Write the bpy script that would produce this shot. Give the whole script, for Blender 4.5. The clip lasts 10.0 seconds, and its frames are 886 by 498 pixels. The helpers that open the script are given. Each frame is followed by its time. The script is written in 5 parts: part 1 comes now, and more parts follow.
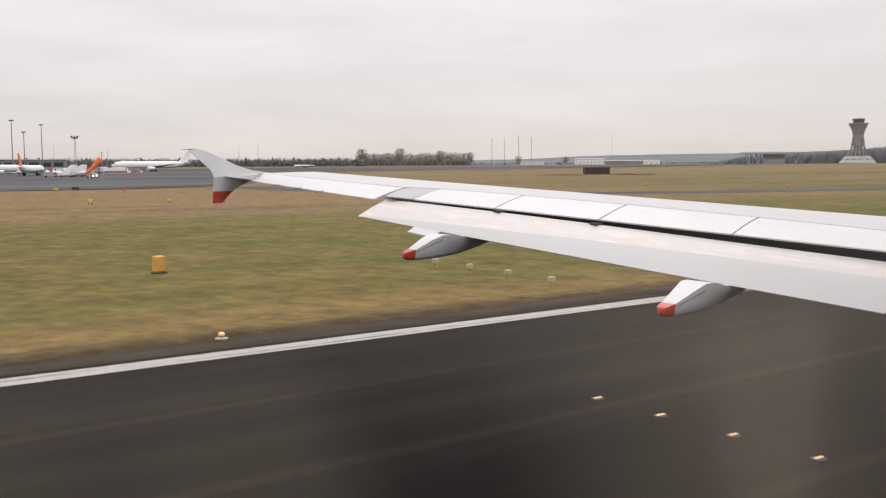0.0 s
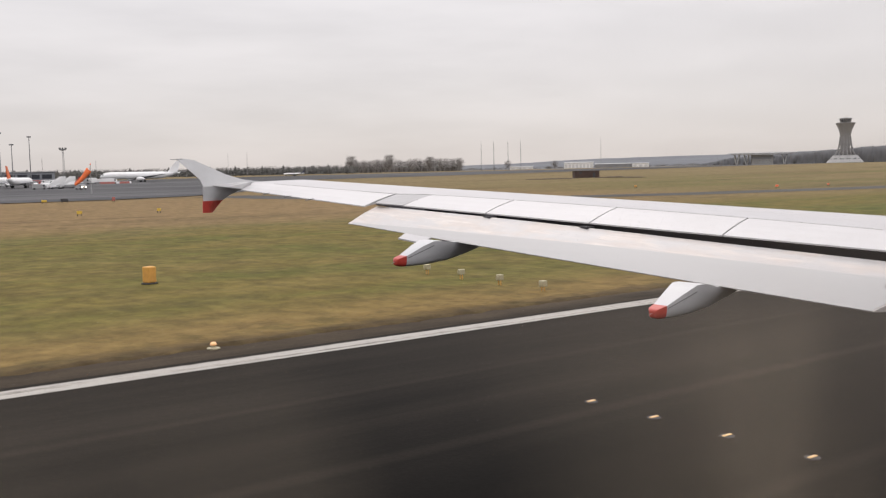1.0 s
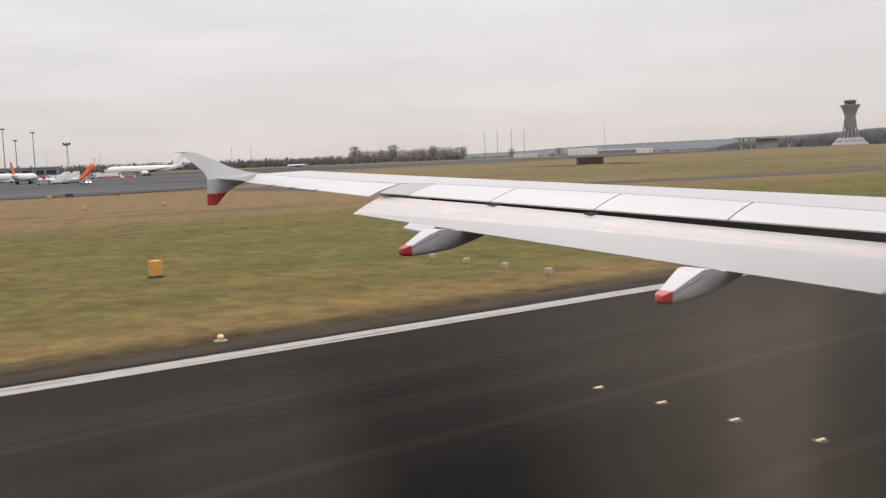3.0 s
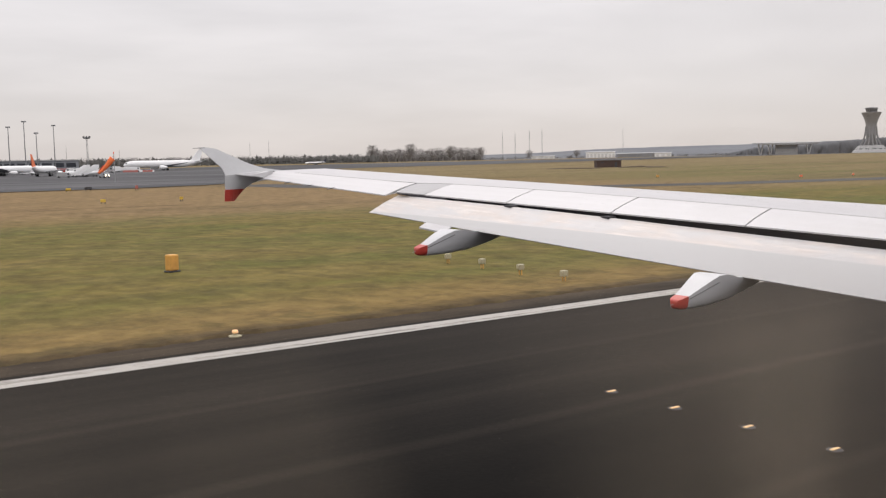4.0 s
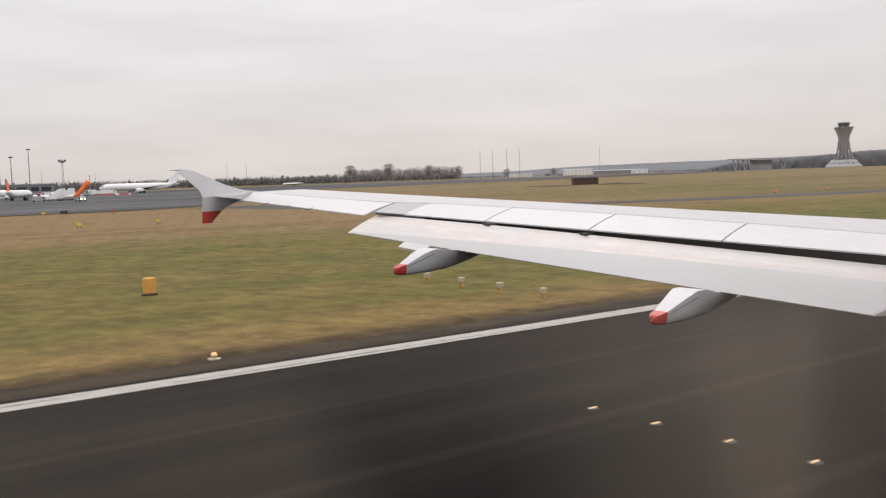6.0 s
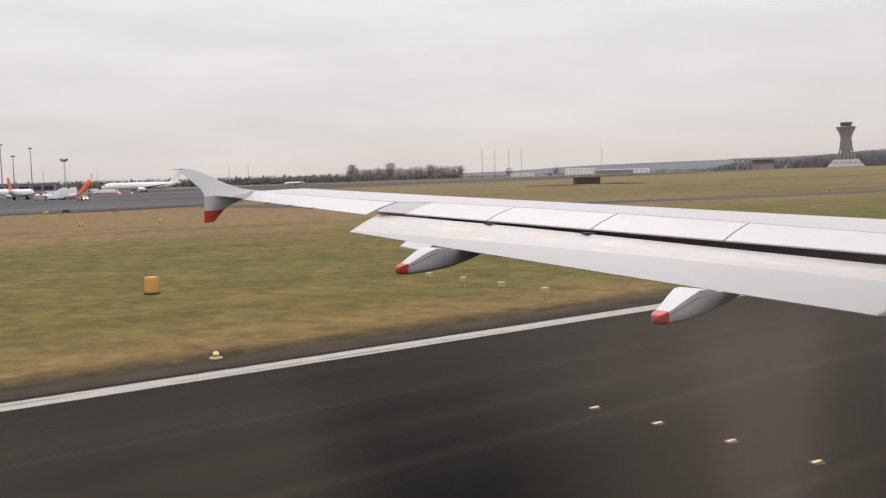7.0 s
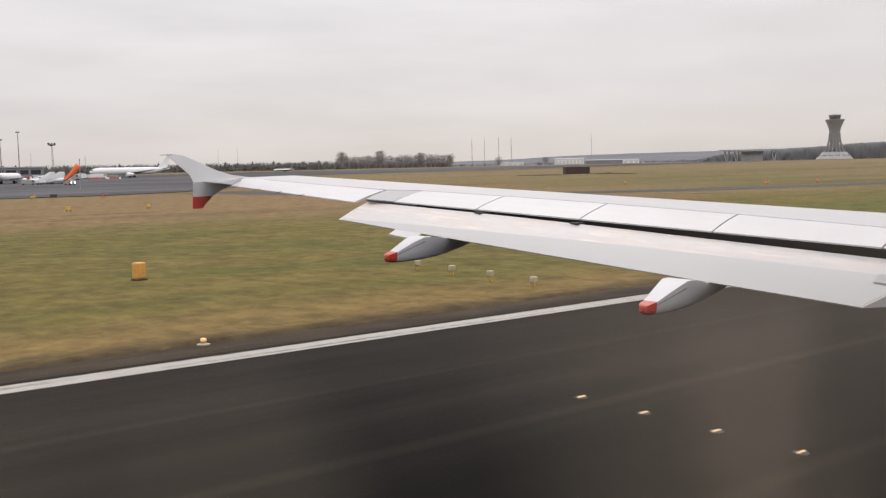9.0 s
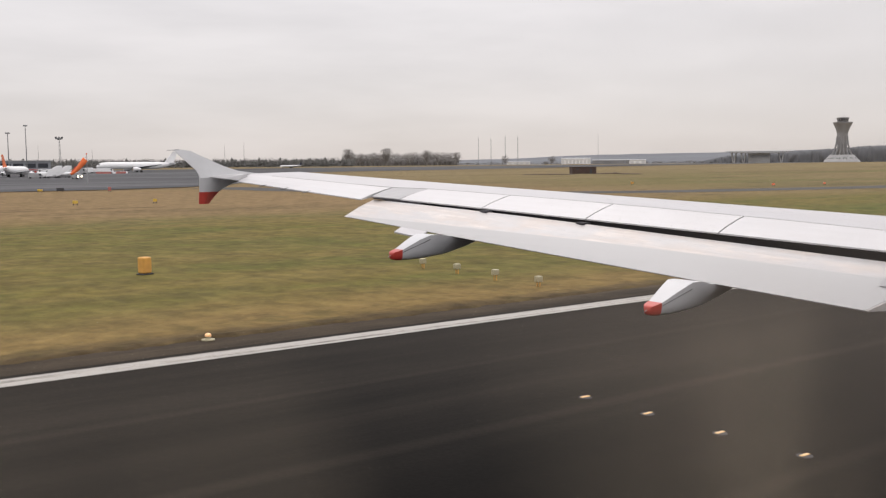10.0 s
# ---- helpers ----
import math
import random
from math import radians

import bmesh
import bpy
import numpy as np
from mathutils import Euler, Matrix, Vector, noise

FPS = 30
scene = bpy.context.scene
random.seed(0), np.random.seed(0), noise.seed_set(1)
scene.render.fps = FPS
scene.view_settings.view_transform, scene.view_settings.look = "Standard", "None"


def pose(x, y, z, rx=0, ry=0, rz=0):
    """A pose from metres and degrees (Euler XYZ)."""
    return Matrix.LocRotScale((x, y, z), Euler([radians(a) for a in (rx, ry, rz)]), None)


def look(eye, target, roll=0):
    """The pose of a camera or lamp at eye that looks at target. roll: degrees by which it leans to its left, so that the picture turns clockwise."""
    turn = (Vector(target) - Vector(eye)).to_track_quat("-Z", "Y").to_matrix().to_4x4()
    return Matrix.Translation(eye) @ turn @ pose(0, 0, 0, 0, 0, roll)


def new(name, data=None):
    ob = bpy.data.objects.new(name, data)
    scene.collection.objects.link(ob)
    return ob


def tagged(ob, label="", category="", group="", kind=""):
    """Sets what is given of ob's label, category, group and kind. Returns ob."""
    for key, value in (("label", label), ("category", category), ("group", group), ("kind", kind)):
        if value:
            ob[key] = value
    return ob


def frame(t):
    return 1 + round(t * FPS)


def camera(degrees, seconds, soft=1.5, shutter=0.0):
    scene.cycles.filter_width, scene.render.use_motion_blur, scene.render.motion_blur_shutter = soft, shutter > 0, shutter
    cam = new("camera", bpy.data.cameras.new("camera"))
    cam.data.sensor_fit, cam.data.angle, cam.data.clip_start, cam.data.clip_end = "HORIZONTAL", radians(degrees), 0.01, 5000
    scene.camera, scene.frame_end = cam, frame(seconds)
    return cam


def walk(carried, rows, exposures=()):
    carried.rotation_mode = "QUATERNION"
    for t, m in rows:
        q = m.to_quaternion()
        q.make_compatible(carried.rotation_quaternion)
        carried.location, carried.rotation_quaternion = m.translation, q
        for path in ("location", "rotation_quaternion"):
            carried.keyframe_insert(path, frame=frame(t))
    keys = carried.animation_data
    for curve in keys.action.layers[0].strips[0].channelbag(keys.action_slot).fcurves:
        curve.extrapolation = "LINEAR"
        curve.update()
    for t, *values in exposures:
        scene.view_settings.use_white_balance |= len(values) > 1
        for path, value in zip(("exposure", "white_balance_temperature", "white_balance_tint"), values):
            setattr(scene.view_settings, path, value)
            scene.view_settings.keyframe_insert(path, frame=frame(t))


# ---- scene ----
cam = camera(50.0, 10.0, soft=1.3)
PATH = [
    (0.0, pose(0, 0, 4.45, 84.98, 0.30, -35.77)),
    (0.5, pose(0, 0, 4.45, 85.60, 1.55, -36.61)),
    (1.0, pose(0, 0, 4.45, 85.32, 1.21, -36.39)),
    (1.5, pose(0, 0, 4.45, 84.84, 1.28, -36.04)),
    (2.0, pose(0, 0, 4.45, 84.63, 1.68, -36.24)),
    (2.5, pose(0, 0, 4.45, 84.78, 1.98, -36.43)),
    (2.7, pose(0, 0, 4.45, 84.72, 2.11, -36.39)),
    (3.8, pose(0, 0, 4.45, 84.66, 1.47, -35.19)),
    (4.0, pose(0, 0, 4.45, 84.70, 1.08, -35.12)),
    (4.5, pose(0, 0, 4.45, 85.09, 0.50, -35.30)),
    (5.0, pose(0, 0, 4.45, 85.21, 0.66, -35.78)),
    (5.5, pose(0, 0, 4.45, 85.57, 1.30, -36.30)),
    (5.7, pose(0, 0, 4.45, 85.67, 1.61, -36.43)),
    (6.8, pose(0, 0, 4.45, 85.94, 1.89, -36.44)),
    (7.0, pose(0, 0, 4.45, 85.78, 1.73, -36.33)),
    (7.5, pose(0, 0, 4.45, 84.95, 0.81, -36.36)),
    (8.0, pose(0, 0, 4.45, 84.70, 0.52, -36.79)),
    (8.5, pose(0, 0, 4.45, 84.79, 0.86, -37.12)),
    (9.0, pose(0, 0, 4.45, 85.07, 1.13, -36.95)),
    (9.5, pose(0, 0, 4.45, 84.85, 0.84, -36.57)),
    (10.0, pose(0, 0, 4.45, 84.97, 0.47, -36.57)),
]
walk(cam, PATH, [(0.0, 0.08, 6670, 13.5), (0.4, 0.0, 6670, 13.5), (10.0, 0.0, 6670, 13.5)])

# ---- world and light: a bright overcast day ----
world = bpy.data.worlds.new("overcast_sky")
scene.world = world
world.use_nodes = True
wn, wl = world.node_tree.nodes, world.node_tree.links
wn.clear()
w_out = wn.new("ShaderNodeOutputWorld")
w_bg = wn.new("ShaderNodeBackground")
w_sky = wn.new("ShaderNodeTexSky")
w_sky.sky_type = "NISHITA"
w_sky.sun_disc = False
w_sky.sun_elevation = radians(48)
w_sky.sun_rotation = radians(37)
w_co = wn.new("ShaderNodeTexCoord")
w_sep = wn.new("ShaderNodeSeparateXYZ")
wl.new(w_co.outputs["Generated"], w_sep.inputs[0])
w_ramp = wn.new("ShaderNodeValToRGB")
w_ramp.color_ramp.elements[0].position = 0.0
w_ramp.color_ramp.elements[0].color = (0.635, 0.618, 0.618, 1)
w_ramp.color_ramp.elements[1].position = 1.0
w_ramp.color_ramp.elements[1].color = (1.75, 1.75, 1.78, 1)
for pos, col in ((0.05, (0.675, 0.657, 0.658)), (0.13, (0.76, 0.745, 0.745)), (0.22, (0.85, 0.845, 0.85)), (0.5, (1.35, 1.35, 1.37))):
    e = w_ramp.color_ramp.elements.new(pos)
    e.color = (*col, 1)
wl.new(w_sep.outputs["Z"], w_ramp.inputs["Fac"])
# cloud layer: soft unevenness, stretched flat
w_map = wn.new("ShaderNodeMapping")
w_map.inputs["Scale"].default_value = (2.2, 2.2, 11.0)
wl.new(w_co.outputs["Generated"], w_map.inputs["Vector"])
w_noise = wn.new("ShaderNodeTexNoise")
w_noise.inputs["Scale"].default_value = 2.3
w_noise.inputs["Detail"].default_value = 5.0
w_noise.inputs["Roughness"].default_value = 0.5
wl.new(w_map.outputs[0], w_noise.inputs["Vector"])
w_rng = wn.new("ShaderNodeMapRange")
w_rng.inputs["From Min"].default_value = 0.3
w_rng.inputs["From Max"].default_value = 0.7
w_rng.inputs["To Min"].default_value = 0.915
w_rng.inputs["To Max"].default_value = 1.05
wl.new(w_noise.outputs["Fac"], w_rng.inputs["Value"])
w_mul = wn.new("ShaderNodeVectorMath")
w_mul.operation = "SCALE"
wl.new(w_ramp.outputs["Color"], w_mul.inputs[0])
wl.new(w_rng.outputs[0], w_mul.inputs["Scale"])
w_dim = wn.new("ShaderNodeVectorMath")
w_dim.operation = "SCALE"
w_dim.inputs["Scale"].default_value = 0.012
wl.new(w_sky.outputs[0], w_dim.inputs[0])
w_add = wn.new("ShaderNodeVectorMath")
w_add.operation = "ADD"
wl.new(w_mul.outputs[0], w_add.inputs[0])
wl.new(w_dim.outputs[0], w_add.inputs[1])
wl.new(w_add.outputs[0], w_bg.inputs["Color"])
w_bg.inputs["Strength"].default_value = 0.93
wl.new(w_bg.outputs[0], w_out.inputs[0])

sun_data = bpy.data.lights.new("sun", "SUN")
sun_data.energy = 0.5
sun_data.angle = radians(25)
sun_data.color = (1.0, 0.97, 0.93)
sun = new("sun", sun_data)
sun.matrix_world = look((45, 60, 85), (0, 0, 0))
scene.view_settings.exposure = 0.0

# ---- materials ----
def mat(name, color, rough=0.6, metal=0.0, vary=0.12, scale=3.0, bump=0.0, bump_scale=40.0, stretch=(1, 1, 1), second=None, second_amount=0.4, emit=0.0, turn=0.0):
    """A surface with two scales of unevenness; second is the colour of stains."""
    m = bpy.data.materials.new(name)
    m.use_nodes = True
    n, l = m.node_tree.nodes, m.node_tree.links
    b = n["Principled BSDF"]
    b.inputs["Roughness"].default_value = rough
    b.inputs["Metallic"].default_value = metal
    geo = n.new("ShaderNodeNewGeometry")
    mp = n.new("ShaderNodeMapping")
    mp.vector_type = "TEXTURE"
    mp.inputs["Rotation"].default_value = (0, 0, radians(turn))
    mp.inputs["Scale"].default_value = tuple(1 / s for s in stretch)
    l.new(geo.outputs["Position"], mp.inputs["Vector"])
    big = n.new("ShaderNodeTexNoise")
    big.inputs["Scale"].default_value = scale
    big.inputs["Detail"].default_value = 6
    fine = n.new("ShaderNodeTexNoise")
    fine.inputs["Scale"].default_value = scale * 9
    fine.inputs["Detail"].default_value = 3
    for t in (big, fine):
        l.new(mp.outputs[0], t.inputs["Vector"])
    add = n.new("ShaderNodeMath")
    add.operation = "MULTIPLY_ADD"
    add.inputs[1].default_value = 0.4
    l.new(fine.outputs["Fac"], add.inputs[0])
    l.new(big.outputs["Fac"], add.inputs[2])
    rng = n.new("ShaderNodeMapRange")
    rng.inputs["From Min"].default_value = 0.4
    rng.inputs["From Max"].default_value = 1.0
    rng.inputs["To Min"].default_value = 1 - vary
    rng.inputs["To Max"].default_value = 1 + vary
    l.new(add.outputs[0], rng.inputs["Value"])
    src = n.new("ShaderNodeRGB")
    src.outputs[0].default_value = (*color, 1)
    col = src.outputs[0]
    if second:
        st = n.new("ShaderNodeTexNoise")
        st.inputs["Scale"].default_value = scale * 0.45
        st.inputs["Detail"].default_value = 7
        st.inputs["Roughness"].default_value = 0.65
        l.new(mp.outputs[0], st.inputs["Vector"])
        sr = n.new("ShaderNodeMapRange")
        sr.inputs["From Min"].default_value = 0.45
        sr.inputs["From Max"].default_value = 0.68
        sr.inputs["To Max"].default_value = second_amount
        l.new(st.outputs["Fac"], sr.inputs["Value"])
        mix = n.new("ShaderNodeMix")
        mix.data_type = "RGBA"
        l.new(sr.outputs[0], mix.inputs["Factor"])
        l.new(col, mix.inputs["A"])
        mix.inputs["B"].default_value = (*second, 1)
        col = mix.outputs["Result"]
    mul = n.new("ShaderNodeVectorMath")
    mul.operation = "SCALE"
    l.new(col, mul.inputs[0])
    l.new(rng.outputs[0], mul.inputs["Scale"])
    l.new(mul.outputs[0], b.inputs["Base Color"])
    if bump:
        bn = n.new("ShaderNodeTexNoise")
        bn.inputs["Scale"].default_value = bump_scale
        bn.inputs["Detail"].default_value = 4
        l.new(geo.outputs["Position"], bn.inputs["Vector"])
        bp = n.new("ShaderNodeBump")
        bp.inputs["Strength"].default_value = bump
        bp.inputs["Distance"].default_value = 0.02
        l.new(bn.outputs["Fac"], bp.inputs["Height"])
        l.new(bp.outputs[0], b.inputs["Normal"])
    if emit:
        b.inputs["Emission Color"].default_value = (*color, 1)
        b.inputs["Emission Strength"].default_value = emit
    return m


def math_node(n, l, op, a, b=None, c=None):
    q = n.new("ShaderNodeMath")
    q.operation = op
    for i, v in enumerate((a, b, c)):
        if v is None:
            continue
        if isinstance(v, (int, float)):
            q.inputs[i].default_value = v
        else:
            l.new(v, q.inputs[i])
    return q.outputs[0]


def noise_node(n, l, vec, scale, detail=5.0, stretch=(1, 1, 1), rough=0.55):
    mp = n.new("ShaderNodeMapping")
    mp.inputs["Scale"].default_value = stretch
    l.new(vec, mp.inputs["Vector"])
    t = n.new("ShaderNodeTexNoise")
    t.inputs["Scale"].default_value = scale
    t.inputs["Detail"].default_value = detail
    t.inputs["Roughness"].default_value = rough
    l.new(mp.outputs[0], t.inputs["Vector"])
    return t.outputs["Fac"]


def mix_node(n, l, fac, a, b):
    q = n.new("ShaderNodeMix")
    q.data_type = "RGBA"
    if isinstance(fac, (int, float)):
        q.inputs["Factor"].default_value = fac
    else:
        l.new(fac, q.inputs["Factor"])
    for sock, v in (("A", a), ("B", b)):
        if isinstance(v, tuple):
            q.inputs[sock].default_value = (*v, 1)
        else:
            l.new(v, q.inputs[sock])
    return q.outputs["Result"]


def range_node(n, l, v, a, b, c=0.0, d=1.0):
    q = n.new("ShaderNodeMapRange")
    for k, x in (("From Min", a), ("From Max", b), ("To Min", c), ("To Max", d)):
        q.inputs[k].default_value = x
    l.new(v, q.inputs["Value"])
    return q.outputs[0]


def grass_material():
    """Winter airfield grass: straw verge by the runway, olive sward, then tan rough grass."""
    m = bpy.data.materials.new("winter_grass")
    m.use_nodes = True
    n, l = m.node_tree.nodes, m.node_tree.links
    b = n["Principled BSDF"]
    b.inputs["Roughness"].default_value = 0.95
    b.inputs["Specular IOR Level"].default_value = 0.1
    g = n.new("ShaderNodeNewGeometry")
    pos = g.outputs["Position"]
    sep = n.new("ShaderNodeSeparateXYZ")
    l.new(pos, sep.inputs[0])
    x, y = sep.outputs["X"], sep.outputs["Y"]
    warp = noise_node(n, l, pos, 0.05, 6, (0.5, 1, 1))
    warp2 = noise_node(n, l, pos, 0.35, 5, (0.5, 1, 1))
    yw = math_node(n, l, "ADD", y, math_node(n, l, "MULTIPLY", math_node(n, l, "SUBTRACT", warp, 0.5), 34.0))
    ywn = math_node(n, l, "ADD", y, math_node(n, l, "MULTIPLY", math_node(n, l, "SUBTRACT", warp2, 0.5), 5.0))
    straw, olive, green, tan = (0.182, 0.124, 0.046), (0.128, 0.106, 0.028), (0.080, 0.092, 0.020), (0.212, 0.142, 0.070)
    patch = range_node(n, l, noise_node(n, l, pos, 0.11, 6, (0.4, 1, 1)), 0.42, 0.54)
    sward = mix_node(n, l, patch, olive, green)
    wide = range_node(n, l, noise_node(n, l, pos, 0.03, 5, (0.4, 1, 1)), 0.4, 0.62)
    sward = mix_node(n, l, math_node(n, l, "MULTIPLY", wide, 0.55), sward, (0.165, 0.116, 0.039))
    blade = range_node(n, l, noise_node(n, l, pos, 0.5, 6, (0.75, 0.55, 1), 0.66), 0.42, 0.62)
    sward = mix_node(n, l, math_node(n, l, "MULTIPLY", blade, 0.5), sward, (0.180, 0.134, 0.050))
    near = range_node(n, l, ywn, 26.0, 30.5)
    c = mix_node(n, l, near, straw, sward)
    soil = range_node(n, l, math_node(n, l, "ADD", y, math_node(n, l, "MULTIPLY", math_node(n, l, "SUBTRACT", noise_node(n, l, pos, 1.3, 6, (0.4, 1, 1), 0.7), 0.5), 2.6)), 24.6, 23.3, 0.0, 0.8)
    c = mix_node(n, l, soil, c, (0.050, 0.036, 0.022))
    far_left = range_node(n, l, yw, 66.0, 92.0)
    turn = range_node(n, l, x, 70.0, 190.0)
    meadow = range_node(n, l, noise_node(n, l, pos, 0.022, 6, (0.35, 1.0, 1), 0.6), 0.44, 0.58)
    far_col = mix_node(n, l, turn, tan, mix_node(n, l, meadow, (0.186, 0.138, 0.066), (0.140, 0.120, 0.046)))
    c = mix_node(n, l, far_left, c, far_col)
    far2 = range_node(n, l, yw, 190.0, 330.0)
    c = mix_node(n, l, far2, c, (0.200, 0.150, 0.076))
    scrub = range_node(n, l, noise_node(n, l, pos, 0.03, 5, (0.25, 1.0, 1), 0.65), 0.52, 0.64)
    c = mix_node(n, l, math_node(n, l, "MULTIPLY", math_node(n, l, "MULTIPLY", scrub, far_left), 0.6), c, (0.105, 0.078, 0.038))
    ditch = range_node(n, l, noise_node(n, l, pos, 0.075, 5, (0.4, 0.7, 1), 0.6), 0.60, 0.68)
    ditch = math_node(n, l, "MULTIPLY", ditch, math_node(n, l, "SUBTRACT", far_left, far2))
    c = mix_node(n, l, math_node(n, l, "MULTIPLY", ditch, 0.65), c, (0.072, 0.050, 0.028))
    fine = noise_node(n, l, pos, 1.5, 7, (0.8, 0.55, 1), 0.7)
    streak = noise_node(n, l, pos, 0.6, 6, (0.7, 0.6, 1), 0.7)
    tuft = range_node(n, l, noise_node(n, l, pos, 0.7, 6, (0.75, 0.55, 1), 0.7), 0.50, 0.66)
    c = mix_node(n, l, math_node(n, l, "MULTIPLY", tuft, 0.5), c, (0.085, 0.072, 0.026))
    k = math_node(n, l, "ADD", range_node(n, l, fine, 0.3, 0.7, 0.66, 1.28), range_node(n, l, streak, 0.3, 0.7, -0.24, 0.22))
    sc = n.new("ShaderNodeVectorMath")
    sc.operation = "SCALE"
    l.new(c, sc.inputs[0])
    l.new(k, sc.inputs["Scale"])
    l.new(sc.outputs[0], b.inputs["Base Color"])
    bp = n.new("ShaderNodeBump")
    bp.inputs["Strength"].default_value = 0.6
    bp.inputs["Distance"].default_value = 0.12
    l.new(fine, bp.inputs["Height"])
    l.new(bp.outputs[0], b.inputs["Normal"])
    return m


def asphalt_material(name, base, light, seams=(), blot_scale=0.16, rubber=None, spread=1.0):
    """Worn runway asphalt with rubber and wear streaks along x and a few paler lane joints."""
    m = bpy.data.materials.new(name)
    m.use_nodes = True
    n, l = m.node_tree.nodes, m.node_tree.links
    b = n["Principled BSDF"]
    b.inputs["Roughness"].default_value = 0.8
    b.inputs["Specular IOR Level"].default_value = 0.05
    g = n.new("ShaderNodeNewGeometry")
    pos = g.outputs["Position"]
    sep = n.new("ShaderNodeSeparateXYZ")
    l.new(pos, sep.inputs[0])
    s1 = noise_node(n, l, pos, 0.55 * spread, 5, (0.03 / spread ** 0.5, 1.0, 1), 0.6)
    s2 = noise_node(n, l, pos, 2.6 * spread, 4, (0.03 / spread ** 0.5, 1.0, 1), 0.6)
    blot = noise_node(n, l, pos, blot_scale, 6, (0.5, 1, 1), 0.6)
    grain = noise_node(n, l, pos, 14.0, 3)
    f = math_node(n, l, "ADD", math_node(n, l, "MULTIPLY", s1, 0.55), math_node(n, l, "MULTIPLY", s2, 0.2))
    f = math_node(n, l, "ADD", f, math_node(n, l, "MULTIPLY", blot, 0.45))
    c = mix_node(n, l, range_node(n, l, f, 0.46, 0.76), base, light)
    # rubber tracks, with the dark patch of the pane's reflection put into their colour
    if rubber:
        edge = math_node(n, l, "ADD", sep.outputs["Y"], math_node(n, l, "MULTIPLY", math_node(n, l, "SUBTRACT", s1, 0.5), 9.0))
        c = mix_node(n, l, range_node(n, l, edge, 16.5, 11.0, 0.0, 0.75), c, rubber)
        # paler towards +x: the pane's reflected veil put into the asphalt colour
        worn = range_node(n, l, math_node(n, l, "ADD", sep.outputs["X"], math_node(n, l, "MULTIPLY", math_node(n, l, "SUBTRACT", blot, 0.5), 22.0)), 8.0, 24.0, 0.0, 0.6)
        c = mix_node(n, l, worn, c, light)
    for y0, w, amount in seams:
        wob = math_node(n, l, "MULTIPLY", math_node(n, l, "SUBTRACT", s2, 0.5), 0.3)
        d = math_node(n, l, "ABSOLUTE", math_node(n, l, "ADD", math_node(n, l, "SUBTRACT", sep.outputs["Y"], y0), wob))
        line = range_node(n, l, d, w, w * 0.2, 0.0, amount)
        c = mix_node(n, l, line, c, tuple(v * 1.9 for v in light))
    sc = n.new("ShaderNodeVectorMath")
    sc.operation = "SCALE"
    l.new(c, sc.inputs[0])
    l.new(range_node(n, l, grain, 0.3, 0.7, 0.86, 1.14), sc.inputs["Scale"])
    l.new(sc.outputs[0], b.inputs["Base Color"])
    bp = n.new("ShaderNodeBump")
    bp.inputs["Strength"].default_value = 0.35
    bp.inputs["Distance"].default_value = 0.01
    l.new(grain, bp.inputs["Height"])
    l.new(bp.outputs[0], b.inputs["Normal"])
    return m


def paint_material(name, color, under, wear):
    """Road paint worn through to the asphalt in streaks along x."""
    m = bpy.data.materials.new(name)
    m.use_nodes = True
    n, l = m.node_tree.nodes, m.node_tree.links
    b = n["Principled BSDF"]
    b.inputs["Roughness"].default_value = 0.75
    g = n.new("ShaderNodeNewGeometry")
    pos = g.outputs["Position"]
    s = noise_node(n, l, pos, 6.0, 5, (0.012, 1.0, 1), 0.65)
    p = noise_node(n, l, pos, 5.0, 7, (0.45, 1.0, 1), 0.75)
    f = math_node(n, l, "ADD", math_node(n, l, "MULTIPLY", s, 0.65), math_node(n, l, "MULTIPLY", p, 0.35))
    c = mix_node(n, l, range_node(n, l, f, 0.66 - wear, 0.8 - wear), color, under)
    l.new(c, b.inputs["Base Color"])
    return m


